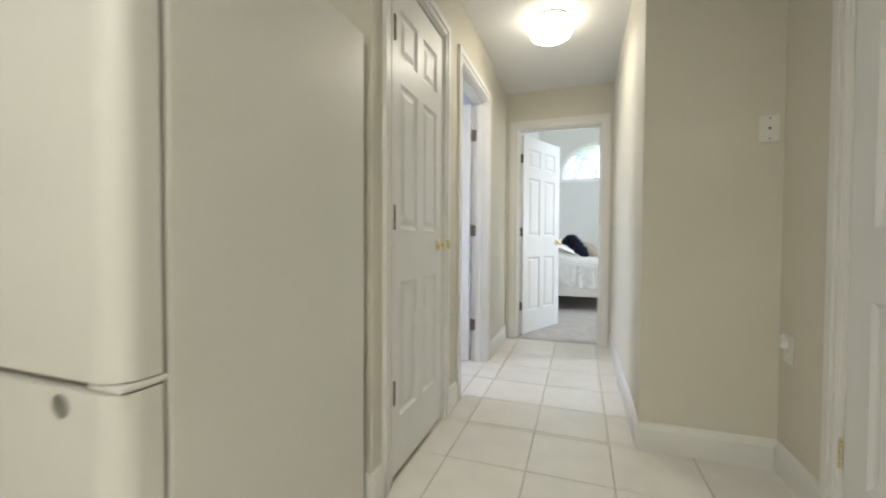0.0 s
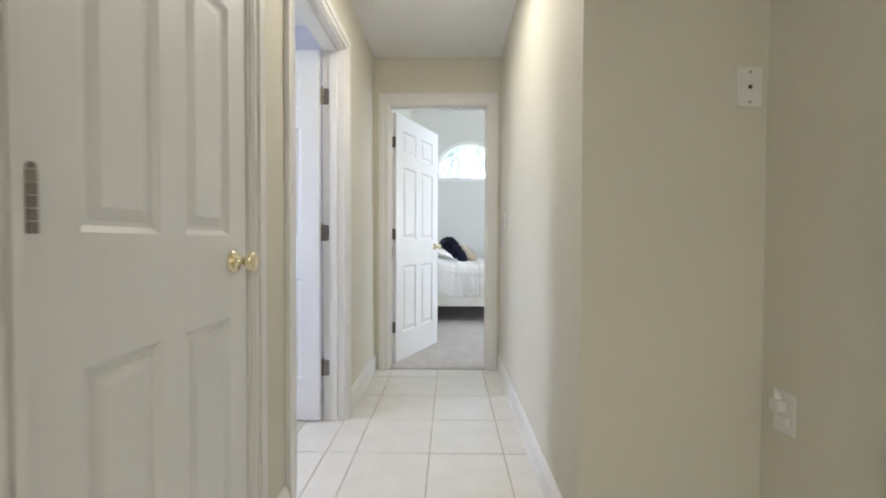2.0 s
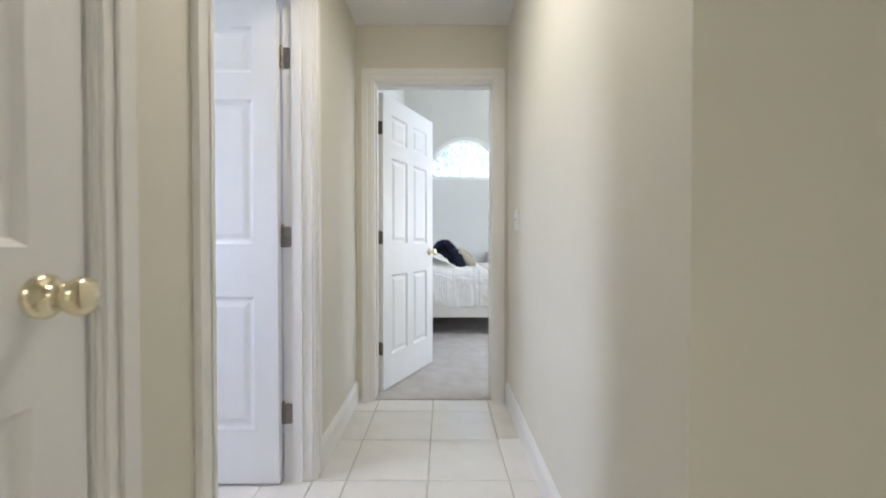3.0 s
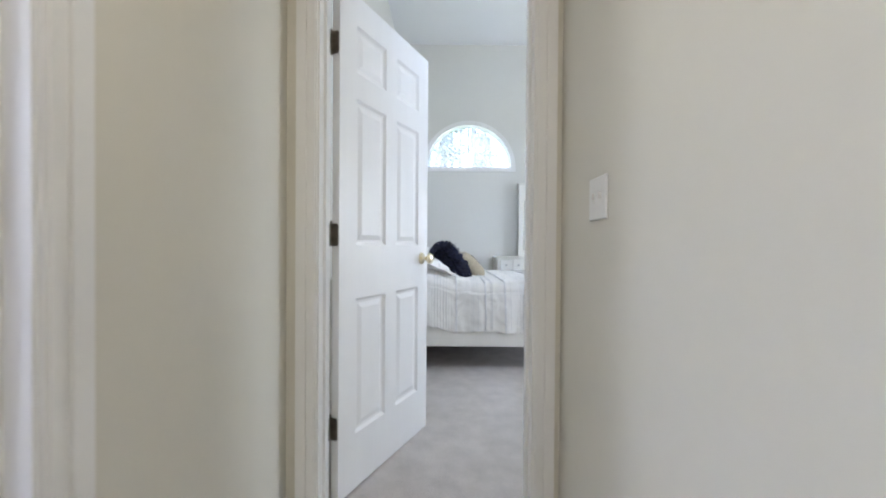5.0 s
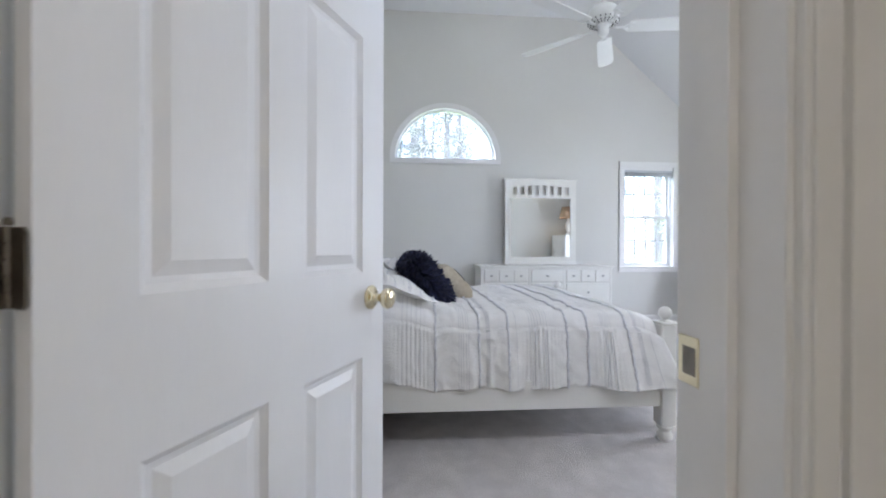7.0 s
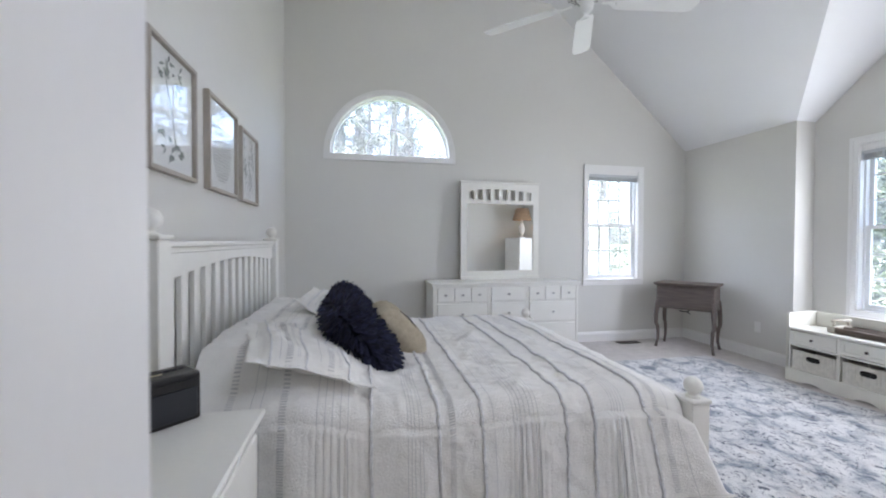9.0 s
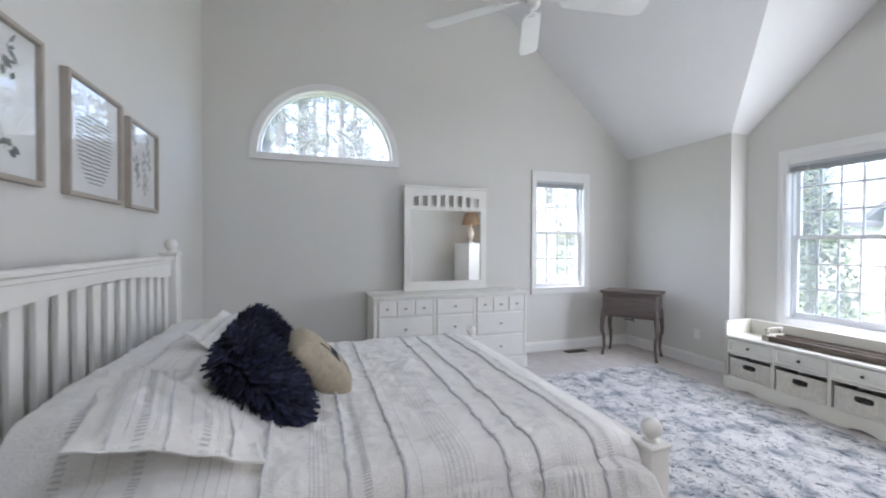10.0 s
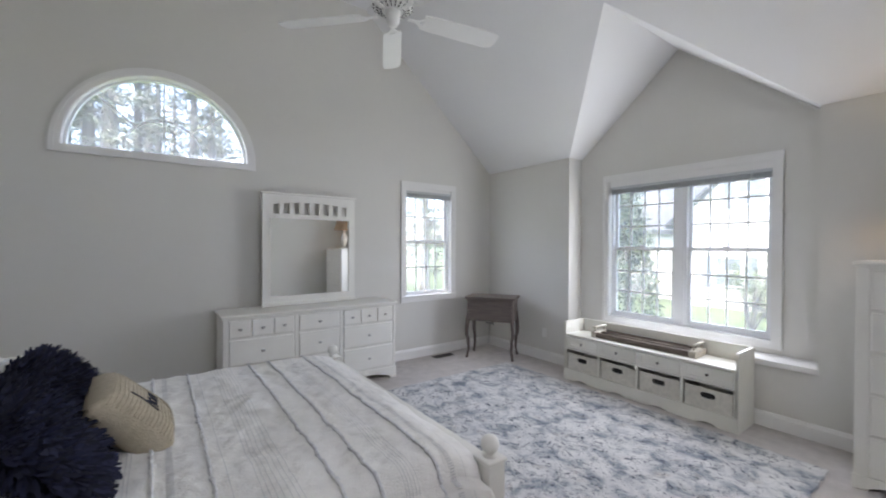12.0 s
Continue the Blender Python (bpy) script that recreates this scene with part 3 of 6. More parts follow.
# glow for the added kitchen disk, no known lamp
FILLGLOW = glow_material("glowing flat disk of the added kitchen fill", (1.0, 0.93, 0.80), 0.05)
BULB = glow_material("warm bulb", (1.0, 0.72, 0.40), 0.5)


def rug_material():
    """Abstract rug: pale ground, blue and grey clouds, dark broken streaks."""
    m = bpy.data.materials.new("abstract blue grey rug")
    m.use_nodes = True
    n, l = m.node_tree.nodes, m.node_tree.links
    b = n["Principled BSDF"]
    b.inputs["Roughness"].default_value = 0.95
    co = n.new("ShaderNodeTexCoord")
    mp = n.new("ShaderNodeMapping")
    mp.inputs["Scale"].default_value = (2.4, 2.1, 1.0)
    mp.inputs["Rotation"].default_value = (0, 0, radians(25))
    l.new(co.outputs["Object"], mp.inputs["Vector"])

    def noise_tex(scale, detail, rough, dist):
        t = n.new("ShaderNodeTexNoise")
        for key, val in (("Scale", scale), ("Detail", detail), ("Roughness", rough), ("Distortion", dist)):
            t.inputs[key].default_value = val
        l.new(mp.outputs[0], t.inputs["Vector"])
        return t.outputs["Fac"]

    def ramp(src, stops):
        r = n.new("ShaderNodeValToRGB")
        while len(r.color_ramp.elements) < len(stops):
            r.color_ramp.elements.new(0.5)
        for e, (p, c) in zip(r.color_ramp.elements, stops):
            e.position, e.color = p, (*c, 1)
        l.new(src, r.inputs[0])
        return r.outputs[0]

    def mix(fac, a, c):
        x = n.new("ShaderNodeMix")
        x.data_type = "RGBA"
        l.new(fac, x.inputs[0])
        l.new(a, x.inputs[6])
        l.new(c, x.inputs[7])
        return x.outputs[2]

    base = ramp(noise_tex(2.6, 8, 0.65, 0.6), [(0.34, (0.19, 0.22, 0.27)), (0.43, (0.42, 0.44, 0.47)), (0.50, (0.62, 0.62, 0.62)), (0.60, (0.74, 0.735, 0.725))])
    tan = ramp(noise_tex(3.4, 5, 0.6, 0.4), [(0.58, (0, 0, 0)), (0.72, (0.55, 0.55, 0.55))])
    sand = n.new("ShaderNodeRGB")
    sand.outputs[0].default_value = (0.46, 0.41, 0.37, 1)
    ink = n.new("ShaderNodeRGB")
    ink.outputs[0].default_value = (0.05, 0.065, 0.10, 1)
    streak = ramp(noise_tex(6.5, 10, 0.78, 1.8), [(0.545, (0, 0, 0)), (0.585, (0.95, 0.95, 0.95))])
    streak2 = ramp(noise_tex(15.0, 8, 0.78, 1.2), [(0.585, (0, 0, 0)), (0.65, (0.6, 0.6, 0.6))])
    col = mix(streak2, mix(streak, mix(tan, base, sand.outputs[0]), ink.outputs[0]), ink.outputs[0])
    l.new(col, b.inputs["Base Color"])
    rel = n.new("ShaderNodeTexNoise")
    rel.inputs["Scale"].default_value = 160
    l.new(co.outputs["Object"], rel.inputs["Vector"])
    bp = n.new("ShaderNodeBump")
    bp.inputs["Strength"].default_value, bp.inputs["Distance"].default_value = 0.7, 0.01
    l.new(rel.outputs["Fac"], bp.inputs["Height"])
    l.new(bp.outputs[0], b.inputs["Normal"])
    return m


RUG = rug_material()

# ---- rug, floor register ----
bm = bmesh.new()
rx0, rx1, ry0, ry1 = 2.13, 4.38, 1.30, 4.25
nn = 60
rim = []
for k in range(nn):
    rim.append((rx0 + (rx1 - rx0) * k / nn, ry0 + random.uniform(-0.006, 0.006)))
for k in range(nn):
    rim.append((rx1 + random.uniform(-0.006, 0.006), ry0 + (ry1 - ry0) * k / nn))
for k in range(nn):
    rim.append((rx1 - (rx1 - rx0) * k / nn, ry1 + random.uniform(-0.006, 0.006)))
for k in range(nn):
    rim.append((rx0 + random.uniform(-0.006, 0.006), ry1 - (ry1 - ry0) * k / nn))
prism(bm, [rim], on_z, 0.004, 0.015)
tagged(part("area_rug", bm, RUG), "white and blue-grey abstract area rug on the carpet", "rug")
vent = thing("floor_register", pose(3.91, 4.97, 0.004), "dark bronze floor register in the carpet", "floor vent")
part("frame", prism(bmesh.new(), [rect(-0.15, 0.15, -0.055, 0.055), rect(-0.13, 0.13, -0.035, 0.035)], on_z, 0, 0.006), DARKKNOB, vent)
# near-black sheet under the slats, the duct's shade as colour
part("backing", boxed(-0.13, 0.13, -0.035, 0.035, 0.0, 0.001), HOLLOWDARK, vent)
for k in range(12):
    part("slat", boxed(-0.122 + k * 0.0215, -0.112 + k * 0.0215, -0.035, 0.035, 0.001, 0.005), DARKKNOB, vent)

# ---- bed ----
BX0, BX1, BYA, BYB = -0.178, 1.785, 1.815, 3.50
bed = thing("bed", pose(0.063, 0, 0.004), "cream painted wooden slat bed with ball finials", "bed")
FIN = [(0, 0), (0.034, 0), (0.036, 0.006), (0.020, 0.012), (0.019, 0.018), (0.034, 0.028), (0.043, 0.045), (0.045, 0.06), (0.040, 0.078), (0.028, 0.092), (0.012, 0.099), (0, 0.1)]
for x, zt in ((BX0, 1.30), (BX1, 0.652)):
    for y in (BYA, BYB):
        s = 0.043 if x < 0 else 0.042
        bm = boxed(x - s, x + s, y - s, y + s, 0.09, zt, 0.004)
        box(bm, x - s - 0.006, x + s + 0.006, y - s - 0.006, y + s + 0.006, zt, zt + 0.016, 0.004)
        p = part("post", bm, CREAM, bed)
        part("ball_finial", turned([(r * 0.80, z * 0.84) for r, z in FIN], 24, pose(x, y, zt + 0.014)), CREAM, p, "turned cream ball finial", True)
        part("turned_foot", turned([(0, 0), (0.03, 0), (0.04, 0.01), (0.043, 0.03), (0.035, 0.05), (0.03, 0.06), (0.042, 0.07), (0.045, 0.09), (0, 0.09)], 20, pose(x, y, 0)), CREAM, p, "", True)
ya, yb = BYA + 0.052, BYB - 0.052
bm = boxed(BX0 - 0.022, BX0 + 0.022, ya, yb, 1.255, 1.275, 0.003)
box(bm, BX0 - 0.032, BX0 + 0.032, ya, yb, 1.275, 1.297, 0.005)
part("top_rail", bm, CREAM, bed)
arch_lo = [(ya, 1.18)] + [(ya + (yb - ya) * k / 20, 1.165 + 0.05 * math.sin(math.pi * k / 20)) for k in range(1, 20)] + [(yb, 1.18)]
part("arched_rail", prism(bmesh.new(), [arch_lo + [(yb, 1.256), (ya, 1.256)]], on_x, BX0 - 0.016, BX0 + 0.016), CREAM, bed)
for k in range(14):
    y = ya + (yb - ya) * (k + 0.5) / 14
    part("slat", boxed(BX0 - 0.009, BX0 + 0.009, y - 0.028, y + 0.028, 0.45, 1.21, 0.002), CREAM, bed)
part("lower_rail", boxed(BX0 - 0.018, BX0 + 0.018, ya, yb, 0.33, 0.45, 0.003), CREAM, bed)
bm = boxed(BX1 - 0.018, BX1 + 0.018, BYA + 0.04, BYB - 0.04, 0.28, 0.62, 0.003)
box(bm, BX1 - 0.034, BX1 + 0.034, BYA + 0.04, BYB - 0.04, 0.62, 0.645, 0.006)
part("footboard", bm, CREAM, bed)
for y in (BYA - 0.015, BYB + 0.015):
    part("side_rail", boxed(BX0 + 0.05, BX1 - 0.042, y - 0.014, y + 0.014, 0.20, 0.36, 0.004), CREAM, bed)
part("slat_base", boxed(BX0 + 0.05, BX1 - 0.05, BYA + 0.02, BYB - 0.02, 0.27, 0.30), RUSTIC, bed)
mattress = tagged(part("mattress", boxed(BX0 + 0.04, BX1 - 0.05, BYA + 0.02, BYB - 0.02, 0.305, 0.64, 0.04, 3), COTTON), "white mattress under the comforter", "mattress")


mattress.location.x = 0.063


# comforter: a draped sheet over mattress and sleeping pillows
def bed_top(x, y):
    hump = 0.19 / (1 + math.exp((x - 0.40) / 0.055)) if x < 0.9 else 0.0
    edge = max(0.0, 1 - max(0.0, abs(y - 2.66) - 0.62) / 0.22)
    foot = 0.05 * max(0.0, (x - 1.55) / 0.22) ** 2
    wr = 0.013 * noise.noise(Vector((x * 5.0, y * 4.0, 1.7))) + 0.006 * noise.noise(Vector((x * 14, y * 9, 5.2)))
    wr += 0.012 * (0.25 - abs(noise.noise(Vector((x * 4.0 + y * 2.0, y * 5.0 - x, 9.2)))))
    wr += 0.007 * (0.22 - abs(noise.noise(Vector((x * 3.0 + y * 9.0, y * 3.0 - x * 8.0, 4.4))))) + 0.004 * (0.2 - abs(noise.noise(Vector((x * 6.0 - y * 15.0, x * 9.0, 7.7)))))
    wr += 0.0055 * (0.2 - abs(noise.noise(Vector((x * 9.0, y * 30.0, 2.2))))) + 0.003 * noise.noise(Vector((x * 26.0, y * 44.0, 6.1)))
    wr += 0.010 * max(0.0, 1 - abs(x - 0.55) / 0.5) * (0.2 - abs(noise.noise(Vector((x * 11.0 + y * 6.0, y * 8.0 - x * 4.0, 12.0)))))
    return 0.712 + hump * edge * edge * (3 - 2 * edge) - foot + wr + 0.012 * math.cos((y - 2.66) * 1.6)


def comforter_point(u, s):
    """u: 0 to 1 from head to foot; s: signed metres across the bed from its middle line, over the edge and down."""
    x = -0.11 + 1.845 * u
    half_w, r = 0.845, 0.085
    flat = half_w - r
    a = abs(s)
    sgn = 1 if s > 0 else -1
    if a <= flat:
        y, z = 2.66 + s, bed_top(x, 2.66 + s)
    else:
        zt = bed_top(x, 2.66 + sgn * flat)
        arc = r * math.pi / 2
        if a <= flat + arc:
            t = (a - flat) / r
            y, z = 2.66 + sgn * (flat + r * math.sin(t)), zt - r * (1 - math.cos(t))
        else:
            d = a - flat - arc
            pucker = math.exp(-((x - 1.065) / 0.06) ** 2) + math.exp(-((x - 1.44) / 0.05) ** 2) + 0.6 * math.exp(-((x - 0.37) / 0.08) ** 2)
            crease = 0.2 - abs(noise.noise(Vector((x * 13 + d * 5, d * 9 - x * 6, 8.3))))
            ripple = 0.012 * crease + 0.005 * pucker * math.sin(x * 280 + 1.5 * noise.noise(Vector((x * 12, d * 8, 1.0)))) + 0.018 * math.sin(x * 23 + 1.3 * math.sin(x * 7)) * min(1, d / 0.2) + 0.012 * noise.noise(Vector((x * 9, d * 3, 3.1)))
            flare = max(0.0, (x - 1.35) / 0.385)
            y, z = 2.66 + sgn * (half_w + 0.10 * d + ripple * 0.8 + 0.01 + flare * (0.045 + 0.10 * d)), zt - r - d
            x += 0.36 * d * flare ** 2
        z = max(z, 0.32 + 0.012 * math.sin(x * 11)) if a > flat + arc else z
    return Vector((x, y, z))


S_MAX = 0.76 + 0.085 * math.pi / 2 + 0.32
NU, NS = 380, 260
bm = bmesh.new()
grid = [[bm.verts.new(comforter_point(i / NU, -S_MAX + 2 * S_MAX * j / NS)) for j in range(NS + 1)] for i in range(NU + 1)]
for i in range(NU):
    for j in range(NS):
        bm.faces.new((grid[i][j], grid[i + 1][j], grid[i + 1][j + 1], grid[i][j + 1]))
# foot end hangs inside the footboard
last = grid[NU]
low = [bm.verts.new((v.co.x + 0.012, v.co.y, max(0.34, v.co.z - 0.13))) for v in last]
for j in range(NS):
    bm.faces.new((last[j], low[j], low[j + 1], last[j + 1]))
comforter = part("comforter", bm, COTTON, None, "", True)
comforter.location.x = 0.063
mod = comforter.modifiers.new("thickness", "SOLIDIFY")
mod.thickness, mod.offset = 0.008, 0.0
tagged(comforter, "white striped cotton comforter spread over the bed", "comforter")


def on_comforter(x, s, lift):
    u = (x + 0.11) / 1.845
    p = comforter_point(u, s)
    q = comforter_point(u, s + 0.01) - comforter_point(u, s - 0.01)
    w = comforter_point(u + 0.004, s) - comforter_point(u - 0.004, s)
    nrm = w.cross(q).normalized()
    return p + nrm * (lift + 0.004)


def cord(x, r, name, mat, rough=0.0):
    pts, rad = [], []
    n = 150
    for k in range(n + 1):
        s = -S_MAX + 0.004 + (2 * S_MAX - 0.008) * k / n
        pts.append(on_comforter(x + random.uniform(-rough, rough), s, r * 0.7))
        rad.append(r * random.uniform(0.75, 1.25) if rough else r)
    part(name, tube(bmesh.new(), pts, rad, 5), mat, comforter)


for x in (0.489, 0.724, 0.886, 1.212, 1.330, 1.549):
    cord(x, 0.0068, "tufted_stripe", STRIPE, 0.0025)


def ribbon(bm, x, w, s0, s1, lift=0.0028, n=150):
    prev = None
    for k in range(n + 1):
        s = s0 + (s1 - s0) * k / n
        a, b = bm.verts.new(on_comforter(x - w, s, lift)), bm.verts.new(on_comforter(x + w, s, lift))
        if prev:
            bm.faces.new((prev[0], prev[1], b, a))
        prev = (a, b)


# woven thread lines between the cords
for cx, offs in ((0.37, (-0.06, -0.035, -0.012, 0.015, 0.04)), (0.645, (-0.03, -0.018, -0.006, 0.01, 0.022)), (1.065, (-0.06, -0.045, -0.03, -0.014, 0.004, 0.02, 0.036)),
                 (1.44, (-0.03, -0.018, -0.005, 0.008, 0.022)), (0.93, (0.0,)), (1.66, (0.0,)), (0.12, (-0.02, 0.012))):
    bm = bmesh.new()
    for o in offs:
        ribbon(bm, cx + o, 0.0011, -S_MAX + 0.02, S_MAX - 0.02)
    part("woven_band", bm, THREAD, comforter)["kind"] = "stuff"
# dashed rows
for cx in (0.03, 0.20, 0.775, 1.605):
    bm = bmesh.new()
    for k in range(270):
        s = -S_MAX + 0.03 + k * (2 * S_MAX - 0.06) / 270
        ribbon(bm, cx, 0.011, s, s + 0.0042, n=1)
    part("dash_row", bm, THREAD, comforter)["kind"] = "stuff"


# ---- pillows ----
def pillow_mesh(w, h, t, n=22, flange=0.0, seed=0.0, wr=0.006):
    """A stuffed cushion in its own xy plane."""
    bm = bmesh.new()
    tops, bots = [], []
    for i in range(n + 1):
        ra, rb = [], []
        for j in range(n + 1):
            a, b = -1 + 2 * i / n, -1 + 2 * j / n
            f = max(0.0, (1 - a ** 4) * (1 - b ** 4)) ** 0.42
            pin = 1 - 0.07 * (1 - a * a) * abs(b) ** 3
            pin2 = 1 - 0.07 * (1 - b * b) * abs(a) ** 3
            x, y = a * w / 2 * pin2, b * h / 2 * pin
            z = t / 2 * f + wr * noise.noise(Vector((x * 11 + seed, y * 11, seed))) * f
            ra.append(bm.verts.new((x, y, z)))
            rb.append(ra[-1] if i in (0, n) or j in (0, n) else bm.verts.new((x, y, -t / 2 * f)))
        tops.append(ra)
        bots.append(rb)
    for i in range(n):
        for j in range(n):
            bm.faces.new((tops[i][j], tops[i + 1][j], tops[i + 1][j + 1], tops[i][j + 1]))
            q = (bots[i][j], bots[i][j + 1], bots[i + 1][j + 1], bots[i + 1][j])
            if len(set(q)) == 4 and not bm.faces.get(q):
                bm.faces.new(q)
    if flange:
        ring = [(-1, -1), (1, -1), (1, 1), (-1, 1)]
        out = []
        for k in range(4):
            for q in range(12):
                (a0, b0), (a1, b1) = ring[k], ring[(k + 1) % 4]
                f = q / 12
                out.append((a0 + (a1 - a0) * f, b0 + (b1 - b0) * f))
        inner_ = [bm.verts.new((a * (w / 2 - 0.012), b * (h / 2 - 0.012), 0.002)) for a, b in out]
        outer_ = [bm.verts.new((a * (w / 2 + flange), b * (h / 2 + flange), 0.02 * noise.noise(Vector((a * 4 + seed, b * 4, 1))))) for a, b in out]
        for k in range(len(out)):
            j = (k + 1) % len(out)
            bm.faces.new((inner_[k], inner_[j], outer_[j], outer_[k]))
    return bm


SHAM_W, SHAM_H, SHAM_T = 0.60, 0.35, 0.12


def sham_top(x, y, seed):
    """Height of a slack, crumpled cushion cover over its own plane; it thins out into the flange."""
    a, b = min(1.0, abs(x) / (SHAM_W / 2)), min(1.0, abs(y) / (SHAM_H / 2))
    f = max(0.0, (1 - a ** 4) * (1 - b ** 4)) ** 0.5
    fold = 0.25 - abs(noise.noise(Vector((x * 5 + y * 3 + seed, y * 7 - x * 2, seed))))
    fine = 0.2 - abs(noise.noise(Vector((x * 16 - y * 8, y * 11 + x * 5 + seed, seed * 2))))
    sag = noise.noise(Vector((x * 3.5, y * 3.5 + seed, 4.0)))
    edge = max(a, b) ** 6
    return SHAM_T / 2 * f + (0.045 * fold + 0.018 * fine) * (0.35 + 0.65 * f) + 0.03 * sag * edge


def sham(m, label, seed):
    root = thing("pillow_sham", m, label, "pillow", "pillows on the bed")
    fl, n = 0.05, 46
    W, H = SHAM_W / 2 + fl, SHAM_H / 2 + fl
    bm = bmesh.new()
    top, bot = [], []
    for i in range(n + 1):
        ra, rb = [], []
        for j in range(n + 1):
            a, b = -1 + 2 * i / n, -1 + 2 * j / n
            x = a * W * (1 - 0.05 * (1 - b * b) * abs(a) ** 3) + 0.012 * noise.noise(Vector((b * 3 + seed, a, 2.0)))
            y = b * H * (1 - 0.06 * (1 - a * a) * abs(b) ** 3) + 0.012 * noise.noise(Vector((a * 3 + seed, b, 6.0)))
            z = sham_top(x, y, seed)
            f = max(0.0, (1 - min(1, abs(x) / (SHAM_W / 2)) ** 4) * (1 - min(1, abs(y) / (SHAM_H / 2)) ** 4)) ** 0.5
            ra.append(bm.verts.new((x, y, z)))
            rb.append(bm.verts.new((x, y, z - 0.004 - SHAM_T * 0.8 * f)))
        top.append(ra)
        bot.append(rb)
    for i in range(n):
        for j in range(n):
            bm.faces.new((top[i][j], top[i + 1][j], top[i + 1][j + 1], top[i][j + 1]))
            bm.faces.new((bot[i][j], bot[i][j + 1], bot[i + 1][j + 1], bot[i + 1][j]))
    ring = [(k, 0) for k in range(n)] + [(n, k) for k in range(n)] + [(n - k, n) for k in range(n)] + [(0, n - k) for k in range(n)]
    for (i, j), (p, q) in zip(ring, ring[1:] + ring[:1]):
        bm.faces.new((top[i][j], top[p][q], bot[p][q], bot[i][j]))
    part("cover", bm, COTTON, root, "", True)
    for yy in (-0.13, 0.03, 0.15):
        pts = [(x, yy, sham_top(x, yy, seed) + 0.002) for x in [-0.33 + 0.66 * k / 48 for k in range(49)]]
        part("tufted_stripe", tube(bmesh.new(), pts, 0.004, 5), STRIPE, root)
    bm = bmesh.new()
    for yy in (-0.06, 0.09):
        for k in range(70):
            x = -0.32 + 0.64 * k / 70
            bm.faces.new([bm.verts.new((x + dx, yy + dy, sham_top(x + dx, yy + dy, seed) + 0.0022)) for dx, dy in ((0, -0.011), (0.005, -0.011), (0.005, 0.011), (0, 0.011))])
    for yy in (-0.10, -0.092, -0.02, 0.055, 0.062, 0.12):
        for k in range(32):
            x = -0.32 + 0.02 * k
            bm.faces.new([bm.verts.new((u, yy + dy, sham_top(u, yy + dy, seed) + 0.0022)) for u, dy in ((x, -0.0012), (x + 0.02, -0.0012), (x + 0.02, 0.0012), (x, 0.0012))])
    part("woven_band", bm, THREAD, root)["kind"] = "stuff"
    return root


# local x runs across the bed, local y up the slope of the cushion
def leaning(x, y, z, tilt, turn=0.0):
    return pose(x + 0.063, y, z) @ pose(0, 0, 0, 0, 0, 90 + turn) @ pose(0, 0, 0, tilt)


sham(leaning(0.215, 2.175, 0.852, 19, 15), "white striped cotton sham lying on the comforter", 2.0)
sham(leaning(0.31, 2.96, 0.868, 36, -3), "white striped cotton sham behind the navy cushion", 7.0)


def petal_material():
    m = bpy.data.materials.new("navy cloth petals")
    m.use_nodes = True
    n, l = m.node_tree.nodes, m.node_tree.links
    b, g, r = n["Principled BSDF"], n.new("ShaderNodeNewGeometry"), n.new("ShaderNodeValToRGB")
    r.color_ramp.elements[0].color, r.color_ramp.elements[1].color = (0.005, 0.007, 0.022, 1), (0.026, 0.031, 0.078, 1)
    l.new(g.outputs["Random Per Island"], r.inputs[0])
    l.new(r.outputs[0], b.inputs["Base Color"])
    b.inputs["Roughness"].default_value = 0.85
    return m


PETAL = petal_material()


def ruffled(m, label, w, h, t, seed):
    """A cushion covered in overlapping cloth petals."""
    rnd = random.Random(seed)
    root = thing("ruffled_cushion", m, label, "cushion", "cushions on the bed")
    part("cover", pillow_mesh(w, h, t, 18, 0, seed), NAVY, root, "", True)
    bm = bmesh.new()
    for k in range(4200):
        a, b = math.sin(rnd.uniform(-1.57, 1.57)), math.sin(rnd.uniform(-1.57, 1.57))
        f = max(0.0, (1 - a ** 4) * (1 - b ** 4)) ** 0.42
        side = 1 if rnd.random() < 0.68 else -1
        base = Vector((a * w / 2, b * h / 2, side * t / 2 * f))
        out = Vector((a * 0.9, b * 0.9, side * (0.35 + f))).normalized()
        down = Vector((rnd.uniform(-0.7, 0.7), -1 + rnd.uniform(-0.3, 0.5), rnd.uniform(-0.2, 0.2))).normalized()
        lie = (down - out * down.dot(out)).normalized()
        wid = lie.cross(out)
        L, W = rnd.uniform(0.022, 0.044), rnd.uniform(0.006, 0.011)
        tip = out * rnd.uniform(0.004, 0.05)
        p0, p1, p2 = base, base + lie * L * 0.5 + out * 0.014, base + lie * L + tip
        vs = [bm.verts.new(q) for q in (p0 - wid * W * 0.6, p0 + wid * W * 0.6, p1 + wid * W, p1 - wid * W, p2 + wid * W * 0.55, p2 - wid * W * 0.55)]
        bm.faces.new((vs[0], vs[1], vs[2], vs[3]))
        bm.faces.new((vs[3], vs[2], vs[4], vs[5]))
    fr = part("petals", bm, PETAL, root)
    fr["kind"] = "stuff"
    return root


ruffled(leaning(0.44, 2.39, 0.865, 50, 8), "navy blue ruffled square cushion leaning on the shams", 0.43, 0.36, 0.17, 11)
ruffled(leaning(0.405, 2.92, 0.86, 44, -4), "navy blue ruffled square cushion behind another", 0.42, 0.35, 0.17, 12)

